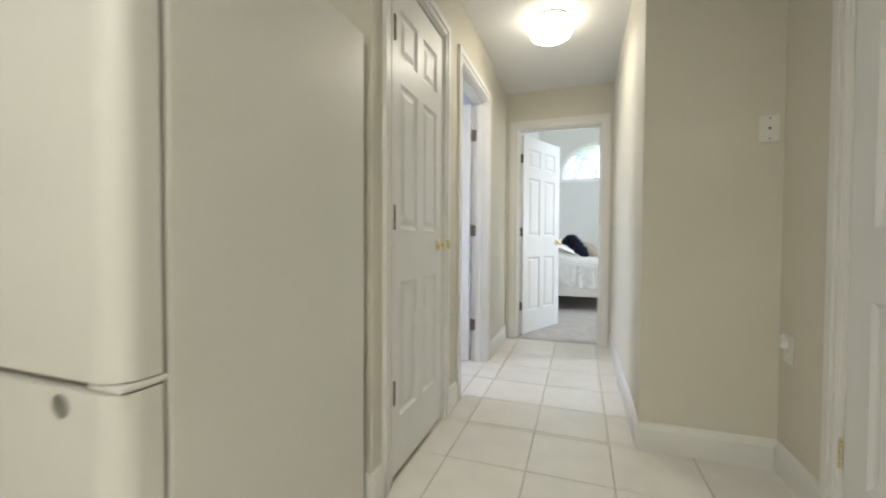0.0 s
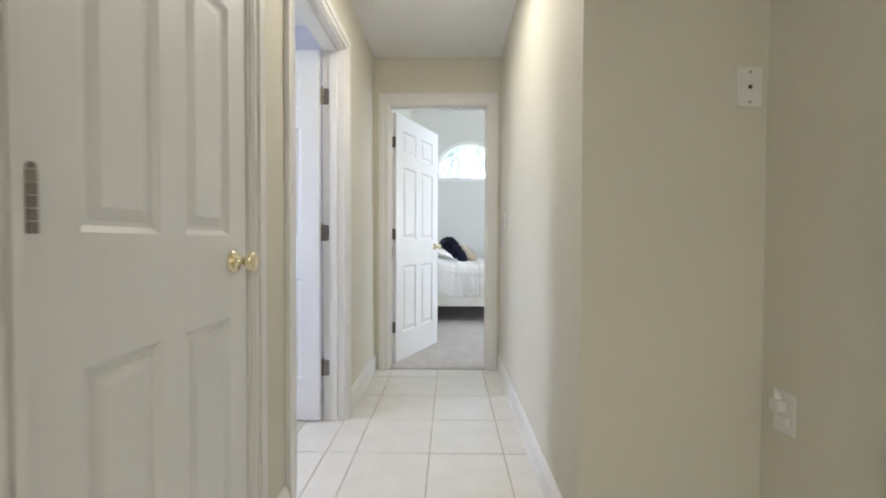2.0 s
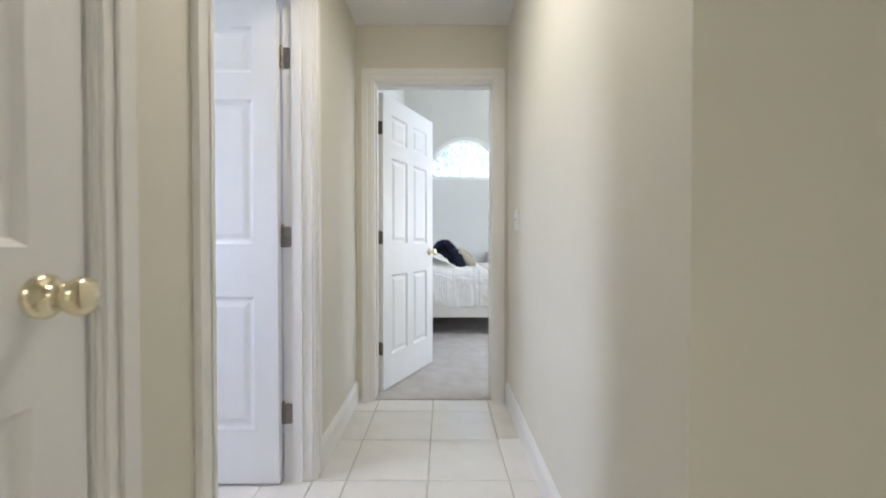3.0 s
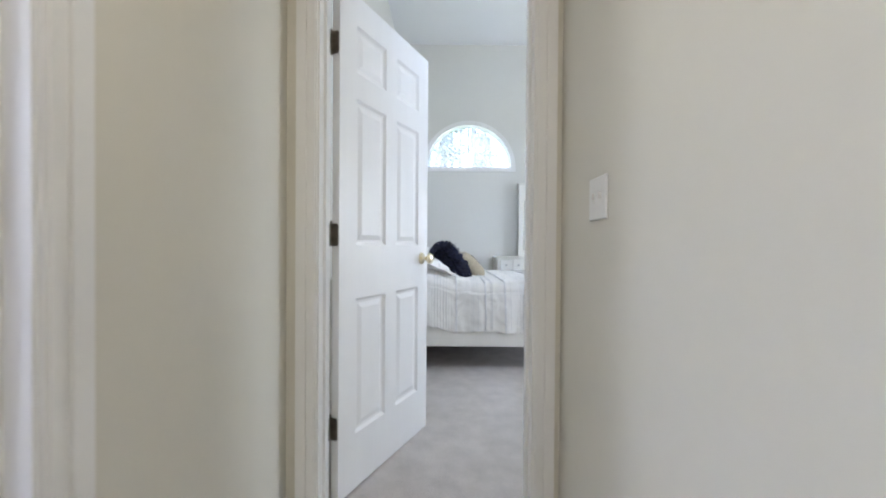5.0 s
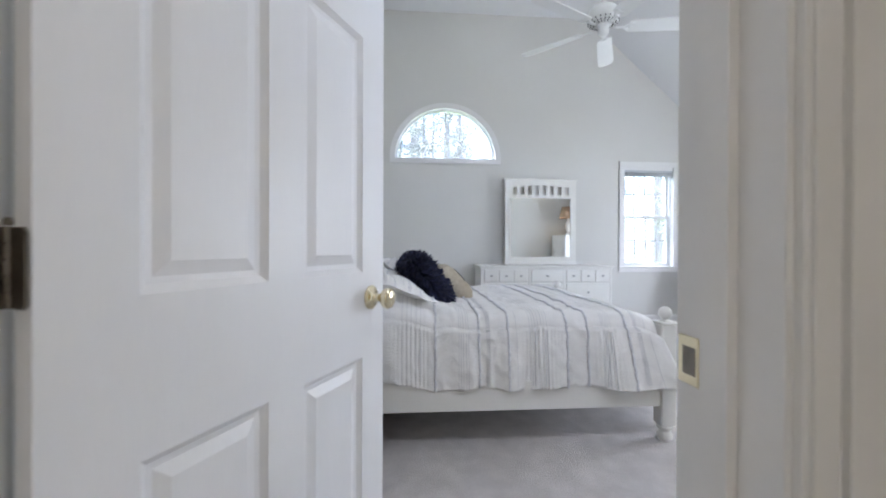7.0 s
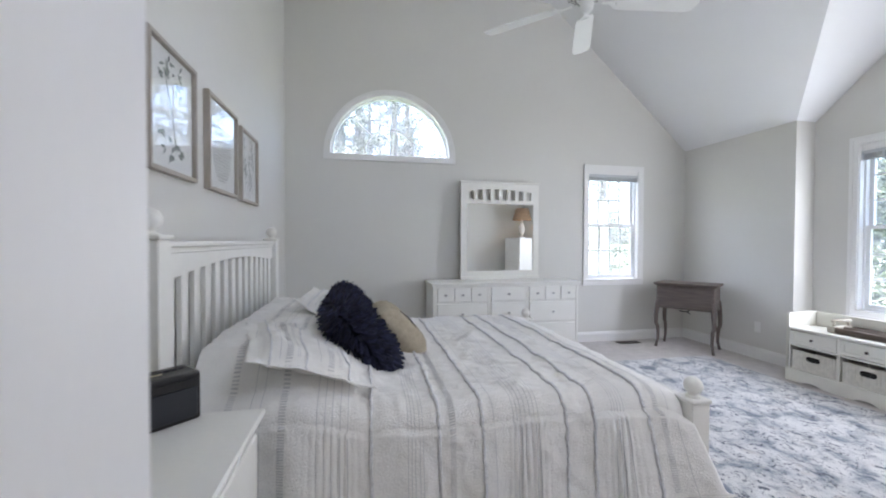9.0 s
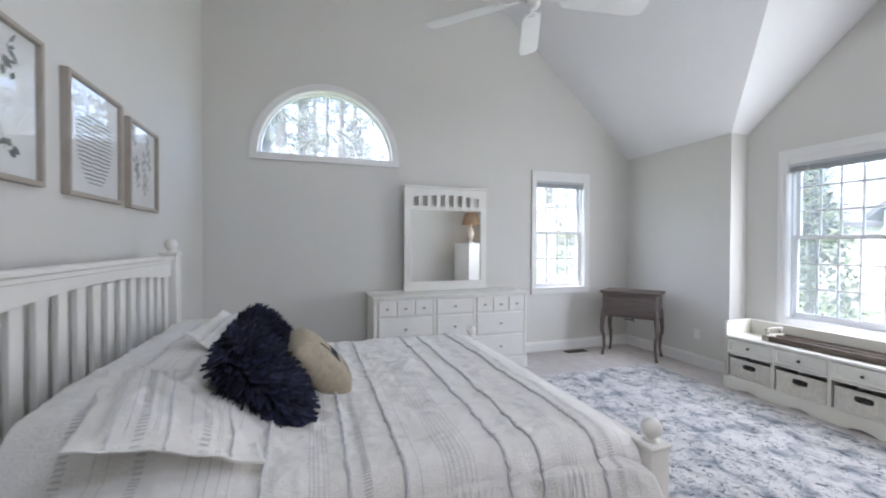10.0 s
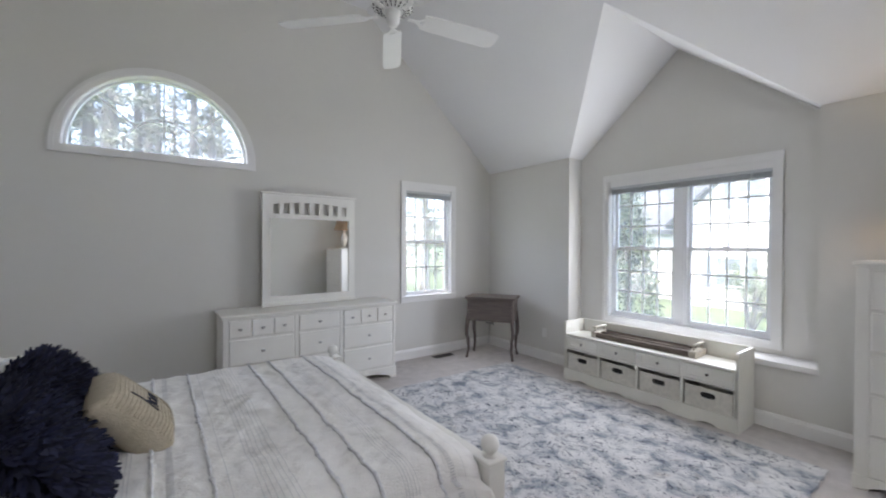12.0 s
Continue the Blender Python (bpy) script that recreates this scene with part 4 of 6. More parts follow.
burlap = thing("burlap_cushion", leaning(0.655, 2.67, 0.815, 45, 3), "natural burlap cushion with dark script lettering", "cushion", "cushions on the bed")
part("cover", pillow_mesh(0.43, 0.33, 0.16, 22, 0, 4.0), BURLAP, burlap, "", True)
bm = bmesh.new()
for k in range(17):
    yy = -0.128 + 0.016 * k
    pts = []
    for q in range(25):
        x = -0.2 + 0.40 * q / 24
        f = max(0.0, (1 - (x / 0.215) ** 4) * (1 - (yy / 0.165) ** 4)) ** 0.42
        pts.append((x, yy, 0.08 * f + 0.006 * noise.noise(Vector((x * 11 + 4, yy * 11, 4))) * f + 0.001))
    tube(bm, pts, 0.0022, 4)
part("ribs", bm, BURLAP, burlap)
bm = bmesh.new()


def on_burlap(x, y):
    f = max(0.0, (1 - (x / 0.215) ** 4) * (1 - (y / 0.165) ** 4)) ** 0.42
    return (x, y, 0.08 * f + 0.006 * noise.noise(Vector((x * 11 + 4, y * 11, 4))) * f + 0.004)


for stroke in (((-0.085, 0.075), (-0.092, 0.03), (-0.10, -0.045)), ((-0.098, -0.02), (-0.075, 0.008), (-0.058, 0.0), (-0.062, -0.035), (-0.05, -0.045)),
               ((-0.02, 0.0), (-0.038, -0.012), (-0.036, -0.04), (-0.015, -0.042), (-0.004, -0.018), (-0.02, 0.0)), ((0.012, 0.0), (0.01, -0.045)), ((0.012, -0.015), (0.03, 0.002), (0.035, -0.044))):
    tube(bm, [on_burlap(*p) for p in stroke], 0.0024, 5)
part("lettering", bm, INK, burlap, "dark embroidered script")


# ---- nightstands ----
def nightstand(m, label):
    """Local: back at x = 0, drawers face +x, width along y."""
    root = thing("nightstand", m, label, "nightstand", "nightstands beside the bed")
    D, W, H = 0.53, 0.54, 0.795
    bm = boxed(0, D + 0.012, -0.012, W + 0.012, H - 0.018, H, 0.005)
    box(bm, 0, D + 0.004, -0.004, W + 0.004, H - 0.03, H - 0.018, 0.002)
    part("top", bm, CREAM, root)
    bm = boxed(0, D - 0.02, 0, W, 0.09, H - 0.03, 0.003)
    part("body", bm, CREAM, root)
    for z0, z1 in ((0.50, 0.74), (0.13, 0.47)):
        d = part("drawer", boxed(D - 0.021, D - 0.002, 0.03, W - 0.03, z0, z1, 0.005), CREAM, root)
        part("knob", turned([(0, 0), (0.007, 0), (0.006, 0.01), (0.013, 0.016), (0.015, 0.022), (0.011, 0.028), (0, 0.029)], 14, pose(D - 0.002, W / 2, (z0 + z1) / 2, 0, 90, 0)), CREAM, d, "", True)
    for x in (0.03, D - 0.05):
        for y in (0.03, W - 0.03):
            part("leg", boxed(x - 0.025, x + 0.025, y - 0.025, y + 0.025, 0, 0.095, 0.004), CREAM, root)
    return root


nightstand(pose(XW + 0.004, 1.165, 0.004), "cream painted nightstand with a radio on it")
nightstand(pose(XW + 0.004, 3.60, 0.004), "cream painted nightstand in the far corner")

radio = thing("radio", pose(-0.01, 1.60, 0.80, 0, 0, 44), "black table radio standing on the nightstand", "radio")
part("case", boxed(-0.20, 0.115, -0.0, 0.105, 0, 0.135, 0.008, 2), BLACK, radio)
part("front_panel", boxed(-0.03, 0.105, -0.004, 0.001, 0.012, 0.095, 0.002), SMOKE, radio)
part("speaker_grille", boxed(-0.19, -0.04, -0.004, 0.001, 0.012, 0.12, 0.002), BLACK, radio)
part("cassette_door", boxed(-0.02, 0.10, -0.007, -0.003, 0.098, 0.118, 0.001), BLACK, radio)
part("dial_mark", boxed(0.01, 0.035, 0.04, 0.05, 0.1351, 0.1362), BRASS, radio, "small yellow dial mark")
for k in range(4):
    part("button", boxed(0.03 + k * 0.018, 0.042 + k * 0.018, 0.06, 0.075, 0.134, 0.139, 0.001), SMOKE, radio)


# ---- framed prints on the west wall ----
def framed_print(y0, y1, z0, z1, label, draw):
    root = thing("framed_print", pose(XW + 0.001, y0, z0), label, "picture", "framed prints over the bed")
    W, H = y1 - y0, z1 - z0
    part("frame", prism(prism(bmesh.new(), [rect(0, W, 0, H), rect(0.02, W - 0.02, 0.02, H - 0.02)], on_x, 0, 0.030), [rect(0.003, W - 0.003, 0.003, H - 0.003), rect(0.017, W - 0.017, 0.017, H - 0.017)], on_x, 0.028, 0.033), OAKFRAME, root)
    part("paper", prism(bmesh.new(), [rect(0.018, W - 0.018, 0.018, H - 0.018)], on_x, 0.006, 0.012), PAPER, root)
    bm = bmesh.new()
    draw(bm, W, H)
    part("drawing", bm, SAGE if "leaf" in label else PRINT, root)["kind"] = "stuff"
    g = part("pane", prism(bmesh.new(), [rect(0.019, W - 0.019, 0.019, H - 0.019)], on_x, 0.020, 0.022), PICGLASS, root)
    return root


def leaf_shape(bm, y, z, a, L, W):
    c, s = math.cos(a), math.sin(a)
    lp = [(0, 0), (0.3 * L, W), (0.65 * L, W * 0.8), (L, 0), (0.65 * L, -W * 0.8), (0.3 * L, -W)]
    prism(bm, [[(y + u * c - v * s, z + u * s + v * c) for u, v in lp]], on_x, 0.0125, 0.0132 + random.uniform(0, 0.0006))


def draw_branch(bm, W, H):
    for cy, cz, n in ((0.5, 0.78, 22), (0.5, 0.22, 16)):
        for k in range(n):
            leaf_shape(bm, W * cy + random.uniform(-0.11, 0.11), H * cz + random.uniform(-0.05, 0.06), random.uniform(0, 6.28), random.uniform(0.03, 0.055), random.uniform(0.006, 0.012))
    tube(bm, [(0.013, W * 0.35, H * 0.80), (0.013, W * 0.5, H * 0.5), (0.013, W * 0.6, H * 0.2)], 0.001, 4)


def draw_bowl(bm, W, H):
    for k in range(17):
        z = H * (0.14 + 0.036 * k)
        half_ = W * 0.31 * math.sqrt(max(0.05, 1 - max(0, (0.5 - k / 17 * 0.75)) ** 2 * 3.4))
        pts = [(0.0128, W / 2 + half_ * q, z + 0.003 * math.sin(q * 9 + k)) for q in (-1, -0.6, -0.2, 0.2, 0.6, 1)]
        tube(bm, pts, 0.0026, 4)


def draw_sprigs(bm, W, H):
    for k in range(9):
        y = W * (0.2 + 0.6 * random.random())
        z = H * (0.18 + 0.6 * random.random())
        a = random.uniform(1.2, 1.9)
        for q in range(4):
            leaf_shape(bm, y + q * 0.02 * math.cos(a), z + q * 0.028 * math.sin(a), a + (0.7 if q % 2 else -0.7), 0.045, 0.008)


def picture_glass():
    m = bpy.data.materials.new("picture glass")
    m.use_nodes = True
    n, l = m.node_tree.nodes, m.node_tree.links
    n.remove(n["Principled BSDF"])
    clear, gloss, mix, lw = n.new("ShaderNodeBsdfTransparent"), n.new("ShaderNodeBsdfGlossy"), n.new("ShaderNodeMixShader"), n.new("ShaderNodeLayerWeight")
    lw.inputs[0].default_value = 0.5
    curve, sc = n.new("ShaderNodeMath"), n.new("ShaderNodeMath")
    curve.operation, sc.operation = "POWER", "MULTIPLY_ADD"
    curve.inputs[1].default_value, sc.inputs[1].default_value, sc.inputs[2].default_value = 3.5, 0.55, 0.03
    l.new(lw.outputs["Facing"], curve.inputs[0])
    l.new(curve.outputs[0], sc.inputs[0])
    gloss.inputs["Roughness"].default_value = 0.01
    l.new(sc.outputs[0], mix.inputs[0])
    l.new(clear.outputs[0], mix.inputs[1])
    l.new(gloss.outputs[0], mix.inputs[2])
    l.new(mix.outputs[0], n["Material Output"].inputs[0])
    return m


PICGLASS = picture_glass()
framed_print(2.175, 2.635, 1.588, 2.138, "pale wood framed print of a leaf branch", draw_branch)
framed_print(2.795, 3.305, 1.583, 2.118, "pale wood framed print of a line-drawn bowl", draw_bowl)
framed_print(3.395, 3.84, 1.578, 2.092, "pale wood framed print of leaf sprigs", draw_sprigs)


# ---- dresser and mirror ----
def oval_pull(parent, x, y, z, mat=KNOBGREY, axis="y", r=0.011):
    turn = pose(x, y, z, 90) if axis == "y" else pose(x, y, z, 0, -90)
    return part("pull", turned([(0, 0), (0.006, 0), (0.005, 0.009), (r, 0.013), (r * 1.15, 0.018), (r * 0.8, 0.023), (0, 0.024)], 12, turn @ Matrix.Diagonal((1.5, 1, 1, 1))), mat, parent, "", True)


def scalloped(u0, u1, z0, z1, foot=0.10):
    """An apron outline with bracket feet and a shallow double curve."""
    pts = [(u0, 0.0), (u0 + foot * 0.75, 0.0)]
    n = 16
    a, b = u0 + foot * 0.75, u1 - foot * 0.75
    for k in range(n + 1):
        f = k / n
        e = min(f, 1 - f) * 2
        h = z0 * (0.35 + 0.65 * min(1, e * 5)) * (1 - 0.28 * math.exp(-((f - 0.5) / 0.12) ** 2))
        pts.append((a + (b - a) * f, h))
    pts += [(u1 - foot * 0.75, 0.0), (u1, 0.0), (u1, z1), (u0, z1)]
    return pts


DRX, DRY, DRW, DRD, DRH = 1.275, 4.615, 1.71, 0.47, 0.848
dresser = thing("dresser", pose(DRX, DRY, 0.004), "cream painted wide dresser with small and large drawers", "dresser")
bm = boxed(-0.018, DRW + 0.018, -0.022, DRD, DRH - 0.024, DRH, 0.006)
box(bm, -0.008, DRW + 0.008, -0.010, DRD - 0.002, DRH - 0.04, DRH - 0.024, 0.004)
part("top", bm, CREAM, dresser)
part("body", boxed(0, DRW, 0.004, DRD - 0.002, 0.10, DRH - 0.04, 0.002), CREAM, dresser)
part("base_apron", prism(bmesh.new(), [scalloped(-0.008, DRW + 0.008, 0.07, 0.12)], on_y, -0.008, 0.012), CREAM, dresser)
for u in (0.0, DRW - 0.02):
    part("side_base", boxed(u, u + 0.02, 0.012, DRD - 0.002, 0, 0.10), CREAM, dresser)
for u in (0.018, 0.625, 1.075, DRW - 0.018):
    part("stile", boxed(u - 0.014, u + 0.014, -0.003, 0.006, 0.12, DRH - 0.04, 0.002), CREAM, dresser)
cols = ((0.04, 0.605), (0.645, 1.055), (1.095, DRW - 0.04))
for ci, (a, b) in enumerate(cols):
    k = 1 if ci == 1 else 3
    for q in range(k):
        u0 = a + (b - a) * q / k + 0.006
        u1 = a + (b - a) * (q + 1) / k - 0.006
        d = part("drawer", boxed(u0, u1, -0.014, 0.006, 0.645, 0.80, 0.006), CREAM, dresser)
        oval_pull(d, (u0 + u1) / 2, -0.014, 0.722)
    for z0, z1 in ((0.40, 0.625), (0.145, 0.38)):
        d = part("drawer", boxed(a + 0.006, b - 0.006, -0.014, 0.006, z0, z1, 0.006), CREAM, dresser)
        oval_pull(d, (a + b) / 2, -0.014, (z0 + z1) / 2)

MX0, MX1, MZ0, MZ1, MYF = -0.497, 0.497, 0.854, 2.01, -0.015
mir = thing("dresser_mirror", pose(2.16, 4.985, 0, 0, 0, 1.8), "cream framed mirror with a slotted arched top on the dresser", "mirror")
gx0, gx1, gz0, gz1 = MX0 + 0.075, MX1 - 0.075, 0.955, 1.755
slots = []
for k in range(8):
    a = gx0 + 0.005 + (gx1 - gx0 - 0.01) * k / 8 + 0.024
    b = gx0 + 0.005 + (gx1 - gx0 - 0.01) * (k + 1) / 8 - 0.024
    ha = 1.895 + 0.035 * math.sin(math.pi * (a - gx0) / (gx1 - gx0))
    hb = 1.895 + 0.035 * math.sin(math.pi * (b - gx0) / (gx1 - gx0))
    slots.append([(a, 1.80), (b, 1.80), (b, hb), (a, ha)])
part("frame", prism(bmesh.new(), [rect(MX0, MX1, MZ0, MZ1), rect(gx0, gx1, gz0, gz1)] + slots, on_y, MYF, MYF + 0.03), CREAM, mir)
part("bead", prism(bmesh.new(), [rect(gx0 - 0.012, gx1 + 0.012, gz0 - 0.012, gz1 + 0.012), rect(gx0, gx1, gz0, gz1)], on_y, MYF - 0.006, MYF + 0.001), CREAM, mir)
part("cornice", boxed(MX0 - 0.014, MX1 + 0.014, MYF - 0.014, MYF + 0.034, MZ1 - 0.012, MZ1 + 0.01, 0.004), CREAM, mir)
part("base_rail", boxed(MX0 - 0.006, MX1 + 0.006, MYF - 0.01, MYF + 0.03, MZ0, MZ0 + 0.04, 0.004), CREAM, mir)
part("mirror_glass", boxed(gx0 - 0.004, gx1 + 0.004, MYF + 0.010, MYF + 0.016, gz0 - 0.004, gz1 + 0.004), MIRRORGLASS, mir, "clear silvered mirror glass")

# ---- sewing table across the corner ----
desk = thing("sewing_table", pose(4.27, 4.46, 0.004, 0, 0, -55.5), "taupe wooden sewing table with cabriole legs across the corner", "table")
TW, TD = 0.30, 0.36
bm = boxed(-TW - 0.03, TW + 0.03, -0.025, TD + 0.02, 0.785, 0.81, 0.008, 2)
box(bm, -TW - 0.015, TW + 0.015, -0.012, TD + 0.01, 0.772, 0.785, 0.003)
part("top", bm, PLUM, desk)
part("cabinet", boxed(-TW, TW, 0.0, TD, 0.505, 0.772, 0.004), PLUM, desk)
d = part("front_panel", boxed(-TW + 0.02, TW - 0.02, -0.012, 0.001, 0.525, 0.745, 0.005), PLUM, desk)
for u in (-0.12, 0.14):
    oval_pull(d, u, -0.012, 0.655, PLUM, "y", 0.008)
part("moulding", boxed(-TW - 0.006, TW + 0.006, -0.008, TD + 0.004, 0.50, 0.515, 0.003), PLUM, desk)
for u, su in ((-TW + 0.02, -1), (TW - 0.02, 1)):
    for v, sv in ((0.02, -1), (TD - 0.02, 1)):
        pts, rad = [], []
        for k in range(13):
            f = k / 12
            off = 0.022 * math.sin(f * math.pi * 1.15) - 0.014 * math.sin(f * math.pi) ** 2 * (f > 0.5) + (0.03 * max(0, f - 0.82) / 0.18)
            pts.append((u + su * off, v + sv * off, 0.60 - 0.585 * f))
            rad.append(0.031 - 0.019 * f + (0.006 if f > 0.95 else 0))
        part("leg", tube(bmesh.new(), pts, rad, 10), PLUM, desk, "", True)
part("knee_lever", tube(tube(bmesh.new(), [(0.05, 0.1, 0.50), (0.02, 0.06, 0.47), (-0.06, 0.05, 0.475)], 0.008, 6), [(0.02, 0.06, 0.47), (0.06, 0.02, 0.455)], 0.006, 6), BLACK, desk, "dark metal knee lever")

# ---- window bench ----
bench = thing("storage_bench", pose(4.497, 1.835, 0.004), "cream storage bench with four drawers and basket cubbies", "bench")
BL, BD, BH, BT = 1.64, 0.345, 0.505, 0.64


def arm_outline(n=8):
    pts = [(0.0, 0.0), (BD, 0.0), (BD, BT), (0.03, BT)]
    for k in range(n + 1):
        a = math.pi / 2 * k / n
        pts.append((0.03 - 0.03 * math.sin(a), BT - 0.03 + 0.03 * math.cos(a)))
    return pts


for y0 in (0.0, BL - 0.022):
    bm = bmesh.new()
    prism(bm, [arm_outline()], lambda u, v, d: (u, d, v), y0, y0 + 0.022)
    part("side_panel", bm, IVORY, bench)
part("seat", boxed(-0.006, BD - 0.012, 0.022, BL - 0.022, BH - 0.022, BH, 0.003), IVORY, bench)
part("back_panel", boxed(BD - 0.018, BD, 0.022, BL - 0.022, 0.10, BT, 0.003), IVORY, bench)
part("cubby_floor", boxed(0.004, BD - 0.02, 0.022, BL - 0.022, 0.105, 0.12), IVORY, bench)
part("shelf", boxed(0.004, BD - 0.02, 0.022, BL - 0.022, 0.333, 0.348), IVORY, bench)
bm = bmesh.new()
n4 = (BL - 0.044) / 4
apr = [(0.0, 0.0), (0.09, 0.0)]
for c in range(4):
    a, b = 0.022 + (c + 0.3) * n4, 0.022 + (c + 0.7) * n4
    for k in range(13):
        f = k / 12
        apr.append((a + (b - a) * f, 0.001 + 0.022 * math.sin(math.pi * f) ** 0.6))
apr += [(BL - 0.09, 0.0), (BL, 0.0), (BL, 0.115), (0.0, 0.115)]
part("apron", prism(bm, [apr], on_x, -0.008, 0.004), IVORY, bench)
for c in range(5):
    y = 0.022 + n4 * c
    bm = boxed(0.0, 0.012, max(0.0, y - 0.012), min(BL, y + 0.012), 0.115, BH - 0.022, 0.001)
    part("face_stile", bm, IVORY, bench)
for c in range(1, 4):
    part("divider", boxed(0.012, BD - 0.02, 0.022 + n4 * c - 0.007, 0.022 + n4 * c + 0.007, 0.12, BH - 0.022), IVORY, bench)
for c in range(4):
    y0, y1 = 0.022 + n4 * c + 0.015, 0.022 + n4 * (c + 1) - 0.015
    bm = prism(bmesh.new(), [rect(y0, y1, 0.355, 0.475), rect(y0 + 0.03, y1 - 0.03, 0.383, 0.447)], on_x, -0.003, 0.012)
    d = part("drawer", bm, IVORY, bench)
    part("drawer_panel", boxed(0.004, 0.014, y0 + 0.029, y1 - 0.029, 0.382, 0.448), IVORY, d)
    part("knob", turned([(0, 0), (0.005, 0), (0.005, 0.01), (0.011, 0.014), (0.012, 0.02), (0.007, 0.024), (0, 0.025)], 12, pose(0.004, (y0 + y1) / 2, 0.415, 0, -90)), DARKKNOB, d, "dark bronze knob", True)
# near-black sheet over the ivory back, painting the shade inside the cubbies
bm = boxed(BD - 0.022, BD - 0.019, 0.03, BL - 0.03, 0.125, 0.33)
part("cubby_shade_sheet", bm, HOLLOWDARK, bench)


def basket(m):
    root = thing("storage_basket", m, "cream slatted basket with a dark plug for the shaded handle slot in a cubby", "basket", "baskets in the bench")
    w, h, dp = n4 - 0.045, 0.175, 0.28
    hole = [(w / 2 + 0.048 * math.copysign(abs(math.cos(a)) ** 0.55, math.cos(a)), 0.118 + 0.018 * math.copysign(abs(math.sin(a)) ** 0.55, math.sin(a))) for a in [2 * math.pi * k / 16 for k in range(16)]]
    part("front", prism(bmesh.new(), [rect(0, w, 0, h), hole], on_x, 0, 0.008), WICKER, root)
    bm = bmesh.new()
    nb = 15
    for k in range(nb):
        u = (k + 0.5) * w / nb
        if abs(u - w / 2) < 0.064:
            box(bm, -0.003, 0.001, u - w / nb * 0.38, u + w / nb * 0.38, 0.002, 0.098)
            box(bm, -0.003, 0.001, u - w / nb * 0.38, u + w / nb * 0.38, 0.138, h - 0.002)
        else:
            box(bm, -0.003, 0.001, u - w / nb * 0.38, u + w / nb * 0.38, 0.002, h - 0.002)
    part("slats", bm, WICKER, root)
    bm = boxed(0.008, dp, 0, 0.006, 0, h)
    box(bm, 0.008, dp, w - 0.006, w, 0, h)
    box(bm, dp, dp + 0.006, 0, w, 0, h)
    box(bm, 0.008, dp, 0.006, w - 0.006, 0, 0.006)
    part("sides", bm, WICKER, root)
    part("handle_rim", prism(bmesh.new(), [[(w / 2 + (u - w / 2) * 1.12, 0.118 + (v - 0.118) * 1.3) for u, v in hole], hole], on_x, -0.005, 0.009), HOLLOWDARK, root, "dark plug for the shaded handle slot rim")
    # near-black plug fills the slot, its inner shade put into colour
    part("handle_slot_shade", prism(bmesh.new(), [hole], on_x, 0.006, 0.0085), HOLLOWDARK, root, "dark plug for the shaded handle slot")
    return root


for c in range(4):
    basket(pose(4.511, 1.835 + 0.022 + n4 * c + 0.022, 0.1245))

tray = thing("wooden_tray", pose(4.585, 2.18, BH + 0.004), "long weathered wooden tray with end handles on the bench", "tray")
TL, TWD = 1.02, 0.235
for x in (0.0, TWD / 2 - 0.016, TWD - 0.032):
    bm = boxed(x, x + 0.032, 0.05, TL - 0.05, 0.0, 0.052, 0.008, 2)
    part("side_rail", bm, RUSTIC, tray)
part("bottom", boxed(0.03, TWD - 0.03, 0.04, TL - 0.04, 0.002, 0.010, 0.002), WHITEWASH, tray)
for y in (0.0, TL - 0.06):
    e = part("end_block", boxed(-0.003, TWD + 0.003, y, y + 0.06, 0.0, 0.056, 0.009, 2), WHITEWASH, tray, "whitewashed end block")
    bm = tube(bmesh.new(), [(0.035, y + 0.03, 0.05), (0.035, y + 0.03, 0.10)], 0.011, 8)
    tube(bm, [(TWD - 0.035, y + 0.03, 0.05), (TWD - 0.035, y + 0.03, 0.10)], 0.011, 8)
    tube(bm, [(0.01, y + 0.03, 0.103), (TWD / 2, y + 0.03, 0.105), (TWD - 0.01, y + 0.03, 0.103)], [0.012, 0.013, 0.012], 10)
    part("handle", bm, WHITEWASH, tray, "", True)

# ---- tall chest and lamp ----
chest = thing("tall_chest", pose(4.295, 0.375, 0.004), "white painted tall chest of five drawers", "chest of drawers")
CW, CD, CH = 0.80, 0.48, 1.39
bm = boxed(-0.02, CD, -0.016, CW + 0.016, CH - 0.022, CH, 0.005)
box(bm, -0.01, CD - 0.002, -0.006, CW + 0.006, CH - 0.036, CH - 0.022, 0.003)
part("top", bm, CREAM, chest)
part("body", boxed(0, CD - 0.002, 0, CW, 0.07, CH - 0.036, 0.002), CREAM, chest)
for u in (0.03, CW - 0.03):
    part("stile", boxed(-0.006, 0.004, u - 0.03, u + 0.03, 0.08, CH - 0.036, 0.002), CREAM, chest)
part("base_apron", prism(bmesh.new(), [scalloped(-0.006, CW + 0.006, 0.05, 0.085)], on_x, -0.01, 0.008), CREAM, chest)
for u in (0.0, CW - 0.02):
    part("side_base", boxed(0.008, CD - 0.002, u, u + 0.02, 0, 0.07), CREAM, chest)
for k in range(5):
    z0 = 0.092 + k * 0.252
    d = part("drawer", boxed(-0.012, 0.004, 0.066, CW - 0.066, z0, z0 + 0.236, 0.006), CREAM, chest)
    for f in (0.28, 0.72):
        oval_pull(d, -0.012, CW * f, z0 + 0.118, CREAM, "x", 0.012)

